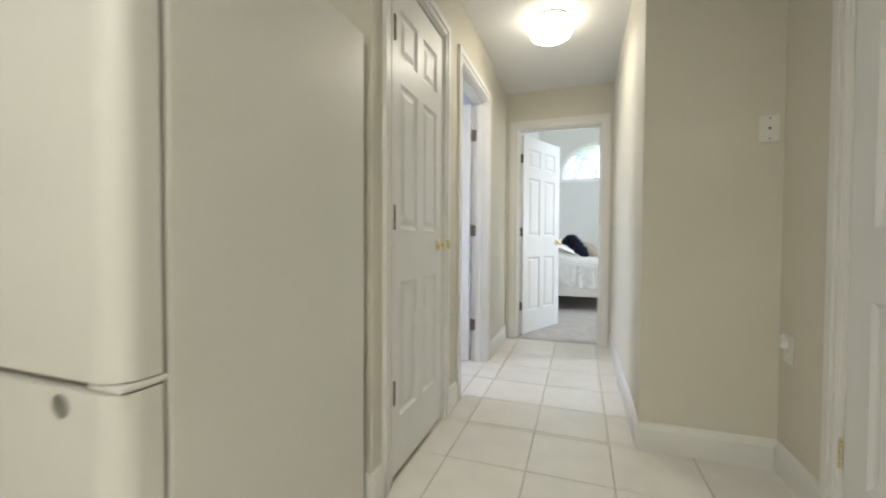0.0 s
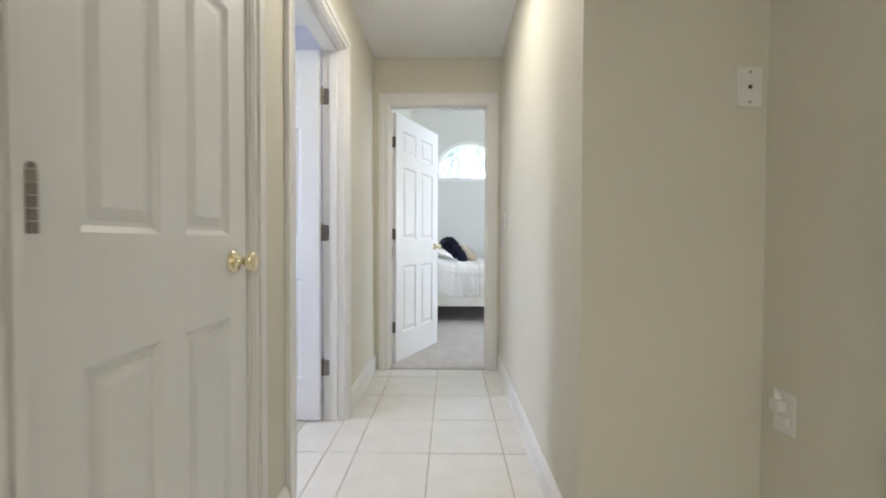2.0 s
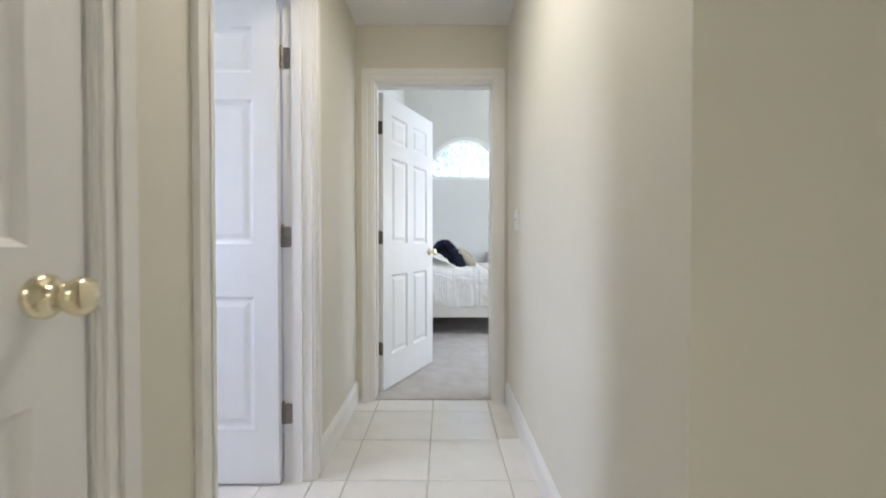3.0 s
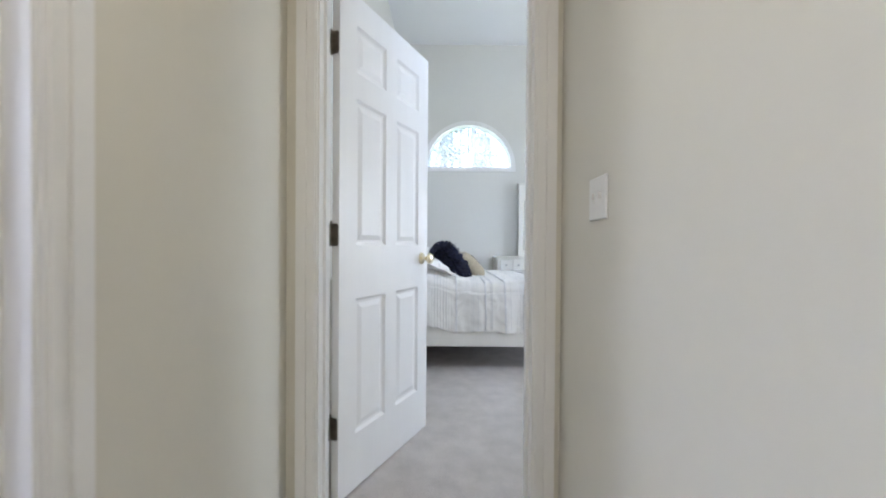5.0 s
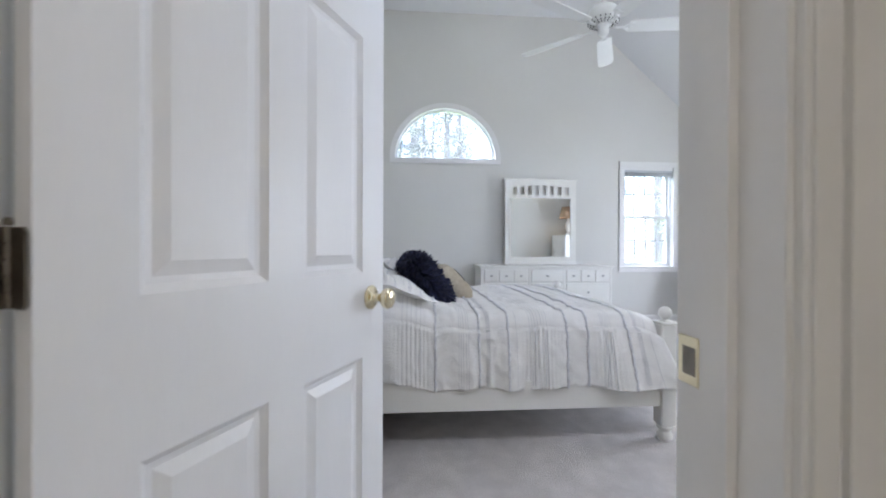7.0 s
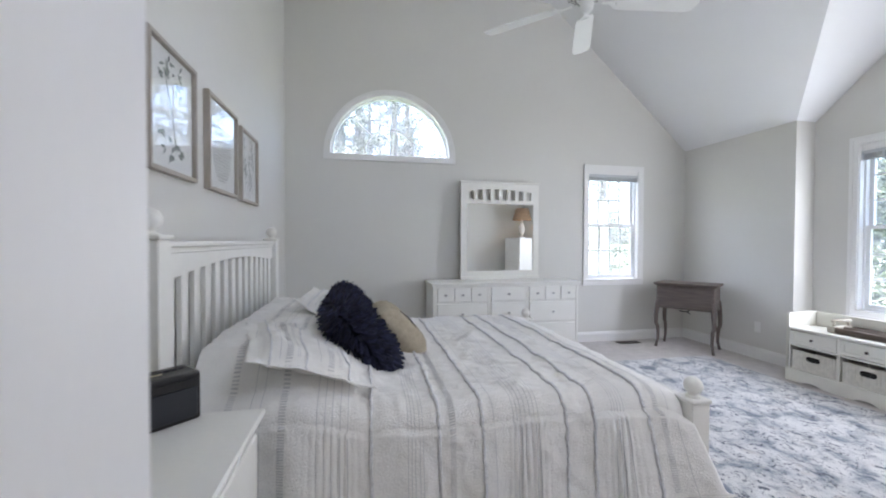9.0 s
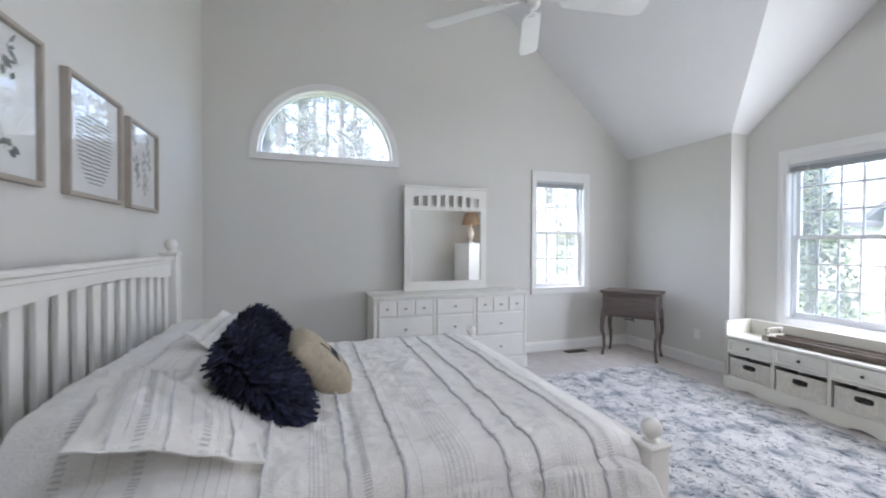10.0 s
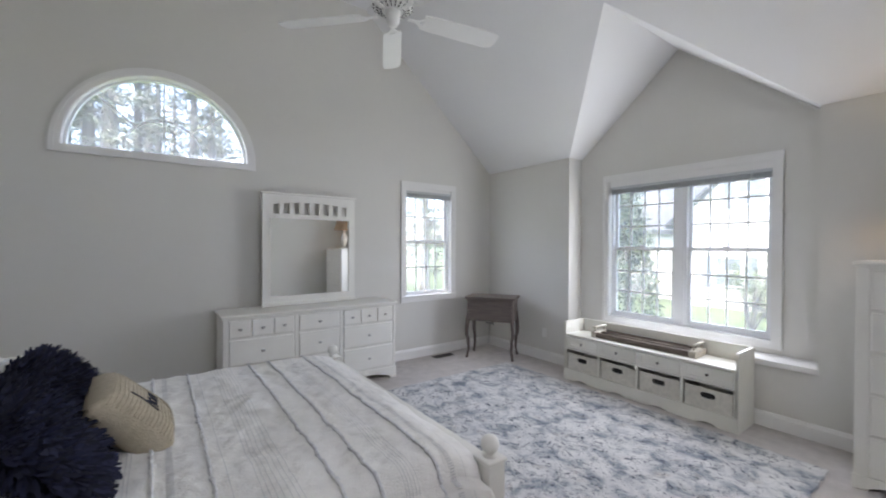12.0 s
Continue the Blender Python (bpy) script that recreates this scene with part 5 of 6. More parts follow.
lamp = thing("table_lamp", pose(4.52, 0.82, CH + 0.004), "lit table lamp with a tan shade on the tall chest", "lamp")
part("base", turned([(0, 0), (0.085, 0), (0.088, 0.014), (0.035, 0.03), (0.022, 0.06), (0.05, 0.13), (0.07, 0.21), (0.055, 0.29), (0.018, 0.36), (0.012, 0.46), (0, 0.46)], 24), CREAM, lamp, "", True)
part("shade", turned([(0.225, 0.42), (0.15, 0.70), (0.147, 0.70), (0.222, 0.42)], 32), SHADE, lamp, "tan pleated shade", True)
part("bulb", turned([(0, 0.46), (0.012, 0.46), (0.016, 0.48), (0.03, 0.505), (0.03, 0.525), (0.016, 0.548), (0, 0.552)], 16), BULB, lamp, "lit warm bulb", True)

# ---- ceiling fan ----
FX, FY, FZ = 2.01, 2.90, 2.93
fan = thing("ceiling_fan", pose(FX, FY, 0), "white five-blade ceiling fan on a long rod", "ceiling fan")
part("canopy", turned([(0, FLAT - 0.002), (0.07, FLAT - 0.002), (0.068, FLAT - 0.03), (0.03, FLAT - 0.07), (0.015, FLAT - 0.075), (0, FLAT - 0.075)], 24), FANWHITE, fan, "", True)
part("down_rod", turned([(0.013, FLAT - 0.07), (0.013, FZ + 0.2), (0, FZ + 0.2)], 12), FANWHITE, fan, "", True)
part("motor_housing", turned([(0, FZ + 0.21), (0.03, FZ + 0.205), (0.05, FZ + 0.17), (0.10, FZ + 0.15), (0.128, FZ + 0.11), (0.13, FZ + 0.06), (0.115, FZ + 0.03), (0.06, FZ + 0.012), (0, FZ + 0.012)], 32), FANWHITE, fan, "", True)
# small near-black blocks draw the shade of the vent slots on the housing
bm = bmesh.new()
for k in range(20):
    a = 2 * math.pi * k / 20
    c, s = math.cos(a), math.sin(a)
    for r, w in ((0.075, 0.005), (0.098, 0.006), (0.118, 0.006)):
        bmesh.ops.create_cube(bm, size=1, matrix=Matrix.Translation((r * c, r * s, FZ + 0.012 + (r - 0.06) * 0.33 + (0.006 if r > 0.11 else 0))) @ Matrix.Rotation(a, 4, "Z") @ Matrix.Rotation(-0.32, 4, "Y") @ Matrix.Diagonal((0.015, w * 1.5, 0.006, 1)))
part("vent_slot_shade", bm, HOLLOWDARK, fan, "dark blocks for the shaded vent slots")
part("switch_housing", turned([(0, FZ - 0.075), (0.03, FZ - 0.072), (0.042, FZ - 0.05), (0.045, FZ - 0.01), (0.05, FZ + 0.012), (0, FZ + 0.012)], 24), FANWHITE, fan, "", True)
for k in range(5):
    m = Matrix.Rotation(radians(62 + 72 * k), 4, "Z")
    bm = bmesh.new()
    out = [(0.20, -0.055), (0.24, -0.062), (0.70, -0.072), (0.752, -0.056), (0.765, 0.0), (0.752, 0.056), (0.70, 0.072), (0.24, 0.062), (0.20, 0.055)]
    prism(bm, [out], lambda u, v, d: m @ Vector((u, v, FZ - 0.005 + d - v * 0.22)), 0, 0.007)
    b_ = part("blade", bm, FANWHITE, fan)
    bm = bmesh.new()
    prism(bm, [[(0.10, -0.015), (0.16, -0.012), (0.21, -0.05), (0.25, -0.035), (0.235, 0.0), (0.25, 0.035), (0.21, 0.05), (0.16, 0.012), (0.10, 0.015)], [(0.185, -0.012), (0.212, -0.025), (0.212, 0.025), (0.185, 0.012)]],
          lambda u, v, d: m @ Vector((u, v, FZ - 0.011 + d - v * 0.22 * min(1, max(0, (u - 0.1) / 0.1)))), 0, 0.005)
    part("blade_iron", bm, FANWHITE, b_)

# ---- hall things ----
hl = thing("hall_ceiling_light", pose(0.385, -1.255, 0), "lit flush ceiling light with an opal glass bowl", "ceiling light")
part("pan", turned([(0, HC), (0.10, HC), (0.115, HC - 0.012), (0.11, HC - 0.022), (0, HC - 0.022)], 32), PLATE, hl, "", True)
part("glass_bowl", turned([(0.095, HC - 0.022), (0.135, HC - 0.04), (0.14, HC - 0.075), (0.125, HC - 0.115), (0.08, HC - 0.14), (0, HC - 0.15)], 32), OPAL, hl, "lit opal glass bowl", True)

# unseen glowing ceiling disk, added to go with the kitchen fill lamp below
kl = thing("unseen_kitchen_fill", pose(0.2, -4.9, 0), "unseen white ceiling disk added to go with the kitchen fill lamp", "ceiling light")
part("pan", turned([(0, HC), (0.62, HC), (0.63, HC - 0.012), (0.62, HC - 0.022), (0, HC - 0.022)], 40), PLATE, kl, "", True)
part("diffuser", turned([(0, HC - 0.0225), (0.59, HC - 0.0225), (0.585, HC - 0.0265), (0, HC - 0.027)], 40), FILLGLOW, kl, "glowing flat disk of the added kitchen fill", True)

sw = thing("light_switch", pose(HR, -0.337, 1.152), "white double toggle switch plate on the hall wall", "light switch")
part("plate", boxed(-0.006, 0, -0.058, 0.058, -0.058, 0.058, 0.0025), PLATE, sw)
for y in (-0.023, 0.023):
    part("toggle", boxed(-0.014, -0.005, y - 0.005, y + 0.005, -0.002, 0.014, 0.001), PLATE, sw)
    part("toggle_slot", boxed(-0.0068, -0.005, y - 0.007, y + 0.007, -0.013, 0.013, 0.0005), CREAM, sw)
    for z in (-0.03, 0.03):
        part("screw", turned([(0, 0), (0.0035, 0), (0.003, 0.001), (0, 0.0015)], 8, pose(-0.006, y, z, 0, -90)), PLATE, sw)

ph = thing("telephone_jack", pose(1.335, NY, 1.457), "white telephone jack plate with a small dark port", "wall plate")
part("plate", boxed(-0.036, 0.036, -0.007, 0, -0.058, 0.058, 0.003), PLATE, ph)
part("port", boxed(-0.005, 0.005, -0.0085, -0.006, -0.005, 0.005), DARKKNOB, ph, "dark square jack port")
for z in (-0.043, 0.043):
    part("screw", turned([(0, 0), (0.005, 0), (0.004, 0.0015), (0, 0.002)], 10, pose(0, -0.007, z, 90)), KNOBGREY, ph)

ol = thing("wall_outlet", pose(NX, -1.985, 0.54), "white duplex outlet with a plugged-in night light", "outlet")
part("plate", boxed(-0.006, 0, -0.036, 0.036, -0.058, 0.058, 0.0025), PLATE, ol)
part("receptacle", boxed(-0.009, -0.005, -0.016, 0.016, -0.036, -0.008, 0.003), PLATE, ol)
nl = thing("night_light", pose(NX - 0.009, -1.985, 0.563), "small white plug-in night light in the outlet", "night light")
part("body", boxed(-0.026, 0.0, -0.016, 0.016, -0.018, 0.016, 0.005, 2), PLATE, nl)
part("lens", turned([(0, 0), (0.010, 0), (0.011, 0.008), (0.009, 0.02), (0.004, 0.026), (0, 0.027)], 14, pose(-0.014, 0, 0.014)), PLATE, nl, "frosted white lens", True)

ol2 = thing("wall_outlet", pose(XE, 4.06, 0.36), "white duplex outlet beside the sewing table", "outlet")
part("plate", boxed(-0.006, 0, -0.036, 0.036, -0.058, 0.058, 0.0025), PLATE, ol2)
for z in (-0.02, 0.02):
    part("receptacle", boxed(-0.008, -0.005, -0.016, 0.016, z - 0.013, z + 0.013, 0.003), PLATE, ol2)

# ---- refrigerator ----
fr = thing("refrigerator", pose(-0.13, -2.735, 0), "cream white bottom-freezer refrigerator against the kitchen wall", "refrigerator")
part("cabinet", boxed(-0.82, 0, -0.70, 0, 0.02, 1.685, 0.008, 2), FRIDGE, fr)
part("gasket", boxed(-0.81, -0.010, -0.712, -0.699, 0.06, 1.675), SEAL, fr)


def fridge_door(z0, z1, name):
    """Rounded at the two upright edges."""
    R = 0.055
    outline = [(0.0, -0.712), (0.0, -0.745)]
    for k in range(9):
        a = radians(90 * k / 8)
        outline.append((-R + R * math.cos(a), -0.745 - 0.045 * math.sin(a)))
    for k in range(9):
        a = radians(90 * k / 8)
        outline.append((-0.82 + R - R * math.sin(a), -0.745 - 0.045 * math.cos(a)))
    outline += [(-0.82, -0.745), (-0.82, -0.712)]
    bm = prism(bmesh.new(), [outline], on_z, z0, z1)
    es = [e for e in bm.edges if abs(e.verts[0].co.z - e.verts[1].co.z) < 1e-6 and len(e.link_faces) == 2 and any(abs(f.normal.z) < 0.5 for f in e.link_faces) and e.calc_face_angle(0) > 1.0]
    bmesh.ops.bevel(bm, geom=es, offset=0.006, segments=2, affect="EDGES")
    return part(name, bm, FRIDGE, fr)


up = fridge_door(0.735, 1.68, "upper_door")
lo = fridge_door(0.07, 0.715, "freezer_drawer")
part("handle", tube(bmesh.new(), [(-0.385, -0.79, 0.86), (-0.385, -0.835, 0.88), (-0.385, -0.845, 1.1), (-0.385, -0.835, 1.45), (-0.385, -0.79, 1.48)], 0.016, 10), FRIDGE, up, "", True)
part("badge", turned([(0, 0), (0.02, 0), (0.022, 0.002), (0.018, 0.004), (0, 0.004)], 20, pose(-0.14, -0.79, 0.685, 90)), KNOBGREY, lo, "round silver badge", True)
part("door_gap_trim", boxed(-0.80, -0.004, -0.768, -0.712, 0.7155, 0.7345, 0.003), SEAL, fr)
part("middle_hinge", boxed(-0.085, -0.001, -0.782, -0.70, 0.7185, 0.7315, 0.004, 2), PLATE, fr, "white middle hinge bracket")
part("hinge_cover", boxed(-0.06, -0.01, -0.73, -0.64, 1.683, 1.70, 0.004), FRIDGE, fr)
part("toe_grille", boxed(-0.80, -0.02, -0.70, -0.68, 0.0, 0.07), HOLLOWDARK, fr)

# ---- outside ----
GZ = -0.85
LAWN = material("spring lawn", (0.075, 0.105, 0.04), 0.9, vary=0.3, scale=0.6, bump=0.6, bump_scale=25)
SIDING = material("white vinyl siding", (0.74, 0.73, 0.70), 0.5, vary=0.02, scale=2)
SHINGLE = material("grey asphalt shingle", (0.075, 0.08, 0.09), 0.9, vary=0.25, scale=3, bump=0.4, bump_scale=40)
SHUTTER = material("slate blue shutter", (0.22, 0.25, 0.29), 0.6, vary=0.08)
PANE = material("dark window pane", (0.16, 0.18, 0.20), 0.5, vary=0.05)
BARK = material("pine bark", (0.20, 0.19, 0.175), 0.95, vary=0.35, scale=5, bump=0.8, bump_scale=18, stretch=(3, 3, 0.5))
NEEDLE = material("pine needles", (0.20, 0.22, 0.17), 0.8, vary=0.3, scale=2)
CEDAR = material("arborvitae foliage", (0.07, 0.10, 0.045), 0.8, vary=0.3, scale=4)
BLOSSOM = material("pale green spring leaves", (0.10, 0.13, 0.055), 0.8, vary=0.25, scale=4)
setting(part("ground", boxed(-400, 400, -400, 400, GZ - 0.2, GZ), LAWN), "green lawn around the house", "ground")

house = thing("neighbour_house", pose(18, 0, GZ), "white two-storey house with grey roof and slate shutters", "house")


def gable_house(x0, x1, y0, y1, eave, ridge):
    ym = (y0 + y1) / 2
    bm = bmesh.new()
    prism(bm, [[(y0, 0), (y1, 0), (y1, eave), (ym, ridge), (y0, eave)]], on_x, x0, x1)
    part("wall", bm, SIDING, house)
    bm = bmesh.new()
    z = 0.15
    while z < ridge - 0.1:
        half_ = (y1 - y0) / 2 if z < eave else (y1 - y0) / 2 * (ridge - z) / (ridge - eave)
        if half_ > 0.1:
            box(bm, x0 - 0.018, x0 + 0.002, ym - half_, ym + half_, z, z + 0.10)
        z += 0.115
    part("siding_boards", bm, SIDING, house)
    ov = 0.35
    sl = (ridge - eave) / (ym - y0)
    bm = bmesh.new()
    prism(bm, [[(y0 - ov, eave - ov * sl), (ym, ridge), (y1 + ov, eave - ov * sl), (y1 + ov, eave - ov * sl + 0.18), (ym, ridge + 0.2), (y0 - ov, eave - ov * sl + 0.18)]], on_x, x0 - 0.3, x1 + 0.2)
    part("roof", bm, SHINGLE, house)


def house_window(x, y, z, w, h, shutters=True):
    wd = part("window", prism(bmesh.new(), [rect(y - w / 2, y + w / 2, z, z + h), rect(y - w / 2 + 0.07, y + w / 2 - 0.07, z + 0.07, z + h - 0.07)], on_x, x - 0.05, x), VINYL, house)
    part("pane", boxed(x - 0.03, x - 0.022, y - w / 2 + 0.06, y + w / 2 - 0.06, z + 0.06, z + h - 0.06), PANE, wd, "dark glass")
    part("sash_bar", boxed(x - 0.045, x - 0.02, y - w / 2 + 0.05, y + w / 2 - 0.05, z + h / 2 - 0.03, z + h / 2 + 0.03), VINYL, wd)
    if shutters:
        for s in (-1, 1):
            bm = boxed(x - 0.05, x - 0.018, y + s * (w / 2 + 0.22) - 0.17, y + s * (w / 2 + 0.22) + 0.17, z, z + h, 0.01)
            for k in range(8):
                box(bm, x - 0.056, x - 0.049, y + s * (w / 2 + 0.22) - 0.13, y + s * (w / 2 + 0.22) + 0.13, z + 0.06 + k * (h - 0.12) / 8, z + 0.10 + k * (h - 0.12) / 8)
            part("shutter", bm, SHUTTER, house, "slate blue shutter")


gable_house(0, 9, -0.8, 8.2, 3.35, 7.5)
# wing with its roof slope towards the lawn
bm = boxed(1.0, 7.0, 8.2, 17.5, 0, 3.1)
part("wall", bm, SIDING, house)
bm = bmesh.new()
for k in range(26):
    box(bm, 0.982, 1.002, 8.22, 17.5, 0.15 + k * 0.115, 0.25 + k * 0.115)
part("siding_boards", bm, SIDING, house)
part("roof", prism(bmesh.new(), [[(0.6, 2.85), (4.0, 5.25), (7.4, 2.85), (7.4, 3.03), (4.0, 5.45), (0.6, 3.03)]], lambda u, v, d: (u, d, v), 8.2, 17.8), SHINGLE, house)
part("foundation", boxed(-0.06, 9.0, -0.8, 8.2, 0, 0.13), GROUT, house)
for y, z in ((5.7, 3.78), (1.7, 3.78)):
    house_window(-0.02, y, z, 0.95, 0.95)
for y in (6.4, 3.7, 1.0):
    house_window(-0.02, y, 0.80, 0.95, 1.15)


def leaf_cloud(bm, centre, radius, n, size, rnd, flat=1.0):
    for k in range(n):
        d = Vector((rnd.gauss(0, 1), rnd.gauss(0, 1), rnd.gauss(0, 1) * flat))
        d = d.normalized() * radius * rnd.random() ** 0.45
        p = Vector(centre) + Vector((d.x, d.y, d.z * flat))
        a, b = Vector((rnd.uniform(-1, 1), rnd.uniform(-1, 1), rnd.uniform(-1, 1))), Vector((rnd.uniform(-1, 1), rnd.uniform(-1, 1), rnd.uniform(-0.6, 0.6)))
        a, b = a.normalized() * size * rnd.uniform(0.6, 1.3), b.normalized() * size * rnd.uniform(0.25, 0.6)
        bm.faces.new([bm.verts.new(q) for q in (p - a, p + b, p + a, p - b)])


def arborvitae(m, h, r, seed, label):
    rnd = random.Random(seed)
    root = thing("arborvitae", m, label, "evergreen", "evergreens on the lawn")
    part("trunk", tube(bmesh.new(), [(0, 0, 0), (0.02, 0, h * 0.5), (0, 0, h * 0.9)], [0.09, 0.06, 0.02], 8), BARK, root)
    bm = bmesh.new()
    for k in range(300):
        f = rnd.random() ** 0.8
        a = rnd.uniform(0, 6.28)
        rr = r * (1 - f) ** 0.75 * (0.75 + 0.35 * rnd.random()) * min(1, 0.5 + f * 4)
        leaf_cloud(bm, (rr * math.cos(a), rr * math.sin(a), 0.12 + f * h), 0.16 + 0.1 * (1 - f), 26, 0.05, rnd, 1.3)
    part("crown", bm, CEDAR, root, "feathery green crown")
    return root


arborvitae(pose(7.4, 4.36, GZ), 3.35, 0.62, 3, "tall green arborvitae beside the window view")
arborvitae(pose(16.6, 2.2, GZ), 1.5, 0.6, 5, "small clipped evergreen by the house")


def shrub(m, h, r, seed, label):
    rnd = random.Random(seed)
    root = thing("shrub", m, label, "shrub", "shrubs by the house")
    crown = bmesh.new()
    for k in range(14):
        a, f = rnd.uniform(0, 6.28), rnd.uniform(0.4, 1)
        tip = (r * f * math.cos(a), r * f * math.sin(a), h * rnd.uniform(0.55, 1))
        part("branch", tube(bmesh.new(), [(0, 0, 0), (tip[0] * 0.4, tip[1] * 0.4, tip[2] * 0.6), tip], [0.03, 0.018, 0.006], 5), BARK, root)
        for q in range(5):
            leaf_cloud(crown, (tip[0] + rnd.uniform(-0.25, 0.25), tip[1] + rnd.uniform(-0.25, 0.25), tip[2] + rnd.uniform(-0.3, 0.2)), 0.22, 24, 0.05, rnd)
    part("crown", crown, BLOSSOM, root, "loose pale green leaves")
    return root


shrub(pose(13.6, 4.4, GZ), 2.1, 0.95, 21, "loose pale green spring shrub on the lawn")
shrub(pose(16.9, 5.0, GZ), 0.9, 0.7, 22, "low green shrub against the house wall")


def pine(m, h, r0, seed, label):
    """A tall pine: tapered trunk, drooping limbs with needle sprays from a third of its height."""
    rnd = random.Random(seed)
    root = thing("pine_tree", m, label, "tree", "pines behind the house")
    bend = [rnd.uniform(-0.15, 0.15) for _ in range(2)]
    pts = [(bend[0] * f * f, bend[1] * f * f, h * f) for f in (0, 0.05, 0.2, 0.4, 0.6, 0.8, 1)]
    part("trunk", tube(bmesh.new(), pts, [r0 * 1.35, r0 * 1.05, r0 * 0.95, r0 * 0.8, r0 * 0.6, r0 * 0.35, 0.02], 10), BARK, root)
    crown = bmesh.new()
    limbs = bmesh.new()
    for k in range(int(h * 4.0)):
        z = rnd.uniform(2.0, h * 0.97)
        a = rnd.uniform(0, 6.28)
        L = rnd.uniform(0.8, 2.4) * (1.1 - 0.8 * z / h)
        c, s = math.cos(a), math.sin(a)
        mid, tip = (c * L * 0.55, s * L * 0.55, z + 0.12), (c * L, s * L, z - 0.15 * L)
        tube(limbs, [(0, 0, z), mid, tip], [0.035, 0.022, 0.006], 5)
        for q in range(5):
            f = 0.35 + 0.65 * q / 4
            leaf_cloud(crown, (c * L * f + rnd.uniform(-0.2, 0.2), s * L * f + rnd.uniform(-0.2, 0.2), z + rnd.uniform(-0.15, 0.15)), 0.30, 20, 0.065, rnd, 0.35)
    part("limbs", limbs, BARK, root)
    part("crown", crown, NEEDLE, root, "sparse green needles")
    return root


rp = random.Random(77)
spots = [(-1.05, 14.0, 0.2), (-0.6, 14.2, 0.2), (-0.1, 13.6, 0.24), (0.35, 15.2, 0.16), (-2.4, 16.0, 0.22), (1.8, 16.5, 0.2), (2.6, 19.0, 0.22), (4.2, 15.0, 0.2), (5.6, 13.5, 0.18),
         (7.0, 17.5, 0.22), (8.4, 14.5, 0.2), (6.2, 20.0, 0.25), (-4.0, 19.0, 0.25), (0.6, 21.0, 0.25), (3.4, 23.0, 0.25), (9.5, 21.0, 0.24), (11.5, 17.0, 0.22), (0.9, 17.5, 0.13), (1.35, 19.5, 0.15), (-1.6, 18.5, 0.17), (2.2, 14.8, 0.1), (4.9, 18.0, 0.14)]
for k, (x, y, r) in enumerate(spots):
    pine(pose(x, y, GZ), rp.uniform(9, 13), r, 100 + k, "tall pine with a bare lower trunk and sparse needles")
bm = bmesh.new()
for k in range(700):
    leaf_cloud(bm, (rp.uniform(-14, 22), rp.uniform(24, 34), GZ + rp.uniform(0, 15) * rp.random() ** 0.6), 1.1, 26, 0.2, rp, 0.6)
tagged(part("far_woods", bm, NEEDLE), "hazy undergrowth and far trees behind the pines", "woods", "", "stuff")

# ---- lamps ----
# area lamps added as skylight: wide and narrow windows, unseen high and bathroom openings
def skylight(energy, width, height, at, towards, color=(0.94, 0.97, 1.0)):
    ob = new("opening_fill_light", bpy.data.lights.new("opening_fill_light", "AREA"))
    ob.data.shape, ob.data.size, ob.data.size_y = "RECTANGLE", width, height
    ob.data.energy, ob.data.color = energy, color
    ob.matrix_world = look(at, towards)


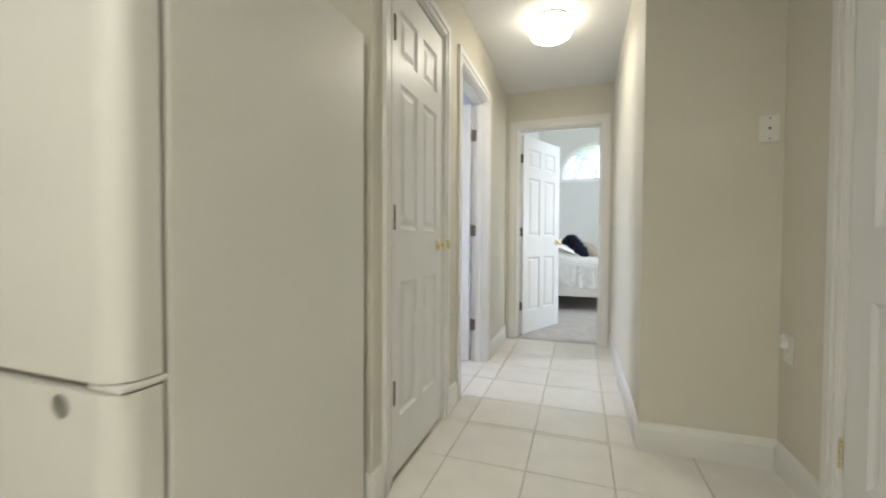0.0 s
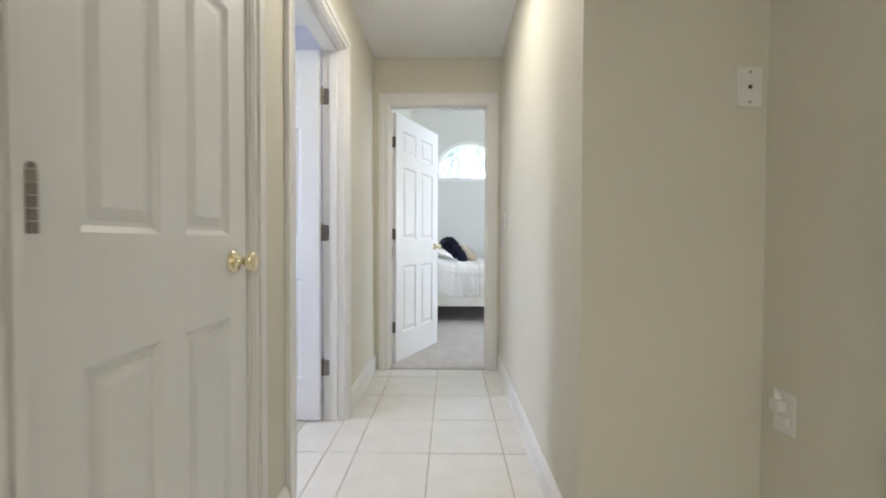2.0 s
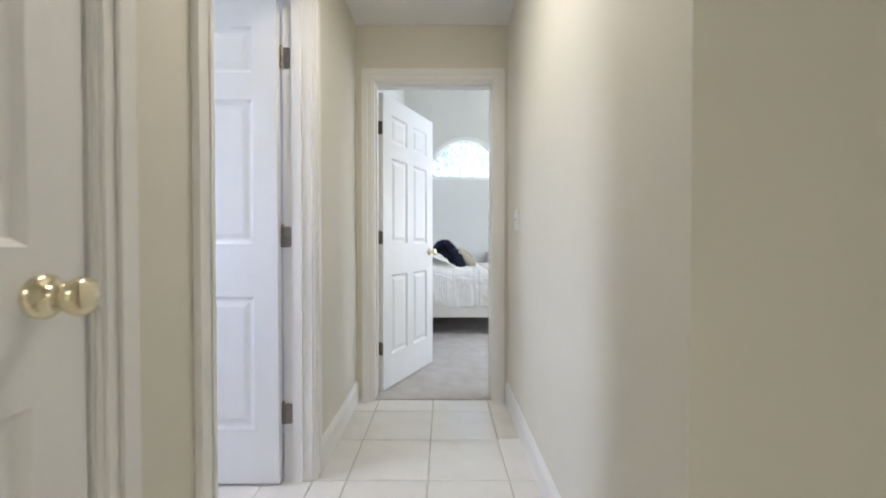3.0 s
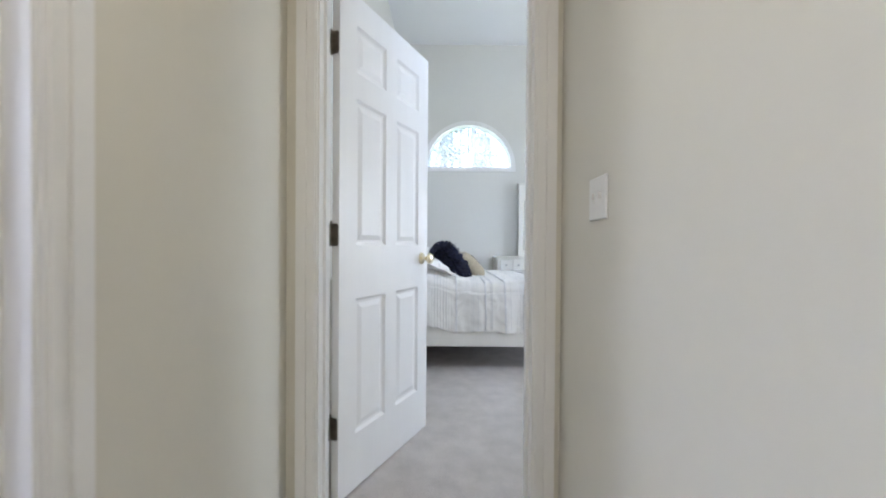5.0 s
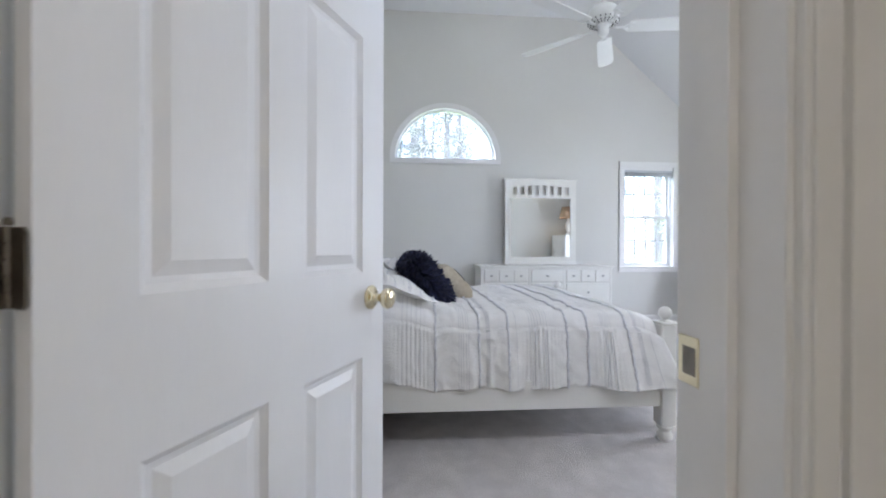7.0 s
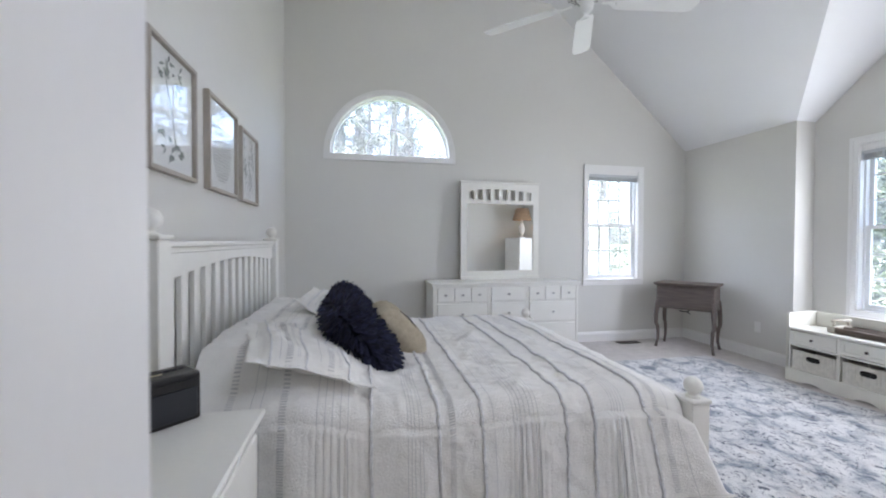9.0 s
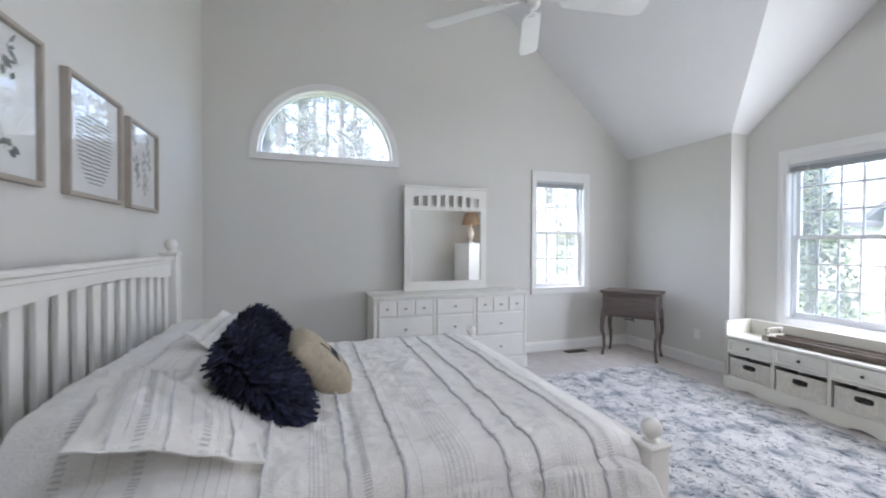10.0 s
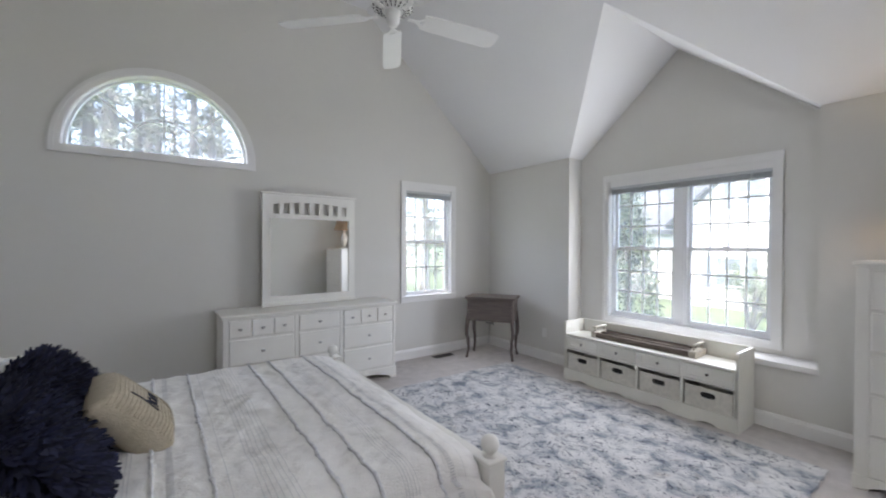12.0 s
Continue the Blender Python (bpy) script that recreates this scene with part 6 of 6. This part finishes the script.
skylight(1.45, W2[1] - W2[0] - 0.1, W2[3] - W2[2] - 0.15, (XB - 0.02, WM, 1.43), (XB - 1.0, WM, 1.43))
skylight(0.43, 1.15, 0.65, ((W4[0] + W4[1]) / 2, YS + 0.15, 2.95), ((W4[0] + W4[1]) / 2, YS + 1.15, 2.45))
skylight(0.10, 0.6, 1.2, ((W1[0] + W1[1]) / 2, YN - 0.01, 1.5), ((W1[0] + W1[1]) / 2, YN - 1.0, 1.45))
skylight(0.24, 0.45, 0.85, (-2.09, -1.715, 1.55), (-1.0, -1.715, 1.50), (0.88, 0.92, 1.0))
hall_bulb = new("hall_lamp_light", bpy.data.lights.new("hall_lamp_light", "AREA"))
hall_bulb.data.shape, hall_bulb.data.size = "DISK", 0.26
hall_bulb.data.energy, hall_bulb.data.color = 0.10, (1.0, 0.89, 0.74)
hall_bulb.matrix_world = look((0.385, -1.255, HC - 0.156), (0.385, -1.255, 0))
# unseen warm area lamp, added to brighten the kitchen end of the hall
kitchen_fill = new("unseen_kitchen_fill", bpy.data.lights.new("unseen_kitchen_fill", "AREA"))
kitchen_fill.data.shape, kitchen_fill.data.size = "DISK", 1.2
kitchen_fill.data.energy, kitchen_fill.data.color = 0.44, (1.0, 0.935, 0.80)
kitchen_fill.matrix_world = look((0.2, -4.9, HC - 0.032), (0.2, -4.9, 0))
lamp_light = new("table_lamp_light", bpy.data.lights.new("table_lamp_light", "POINT"))
lamp_light.data.energy, lamp_light.data.color, lamp_light.data.shadow_soft_size = 0.10, (1.0, 0.72, 0.40), 0.03
lamp_light.location = (4.52, 0.82, 1.98)

# ---- floor tiles ----
tile_meshes = {}
P = 0.3515
for i in range(-9, 4):
    for j in range(0, 18):
        x0, x1 = 0.374 + (i - 0) * P, 0.374 + (i + 1) * P
        y1, y0 = 0.187 - j * P, 0.187 - (j + 1) * P
        for ax0, ax1, ay0, ay1 in ((HL, HR, NY, 0.01), (HL, NX, -6, NY), (-3, HL, -6, KY), (-2.0, HL, -2.1, -0.45)):
            a0, a1, b0, b1 = max(x0, ax0), min(x1, ax1), max(y0, ay0), min(y1, ay1)
            if a1 - a0 < 0.012 or b1 - b0 < 0.012:
                continue
            w, h = round(a1 - a0 - 0.005, 4), round(b1 - b0 - 0.005, 4)
            if (w, h) not in tile_meshes:
                bmt = boxed(-w / 2, w / 2, -h / 2, h / 2, -0.007, 0.0, 0.002)
                met = bpy.data.meshes.new("tile")
                bmt.to_mesh(met)
                bmt.free()
                met.materials.append(TILE)
                tile_meshes[(w, h)] = met
            t = new("tile", tile_meshes[(w, h)])
            t.location = ((a0 + a1) / 2, (b0 + b1) / 2, random.uniform(-0.0004, 0.0004))
            t.parent = floor
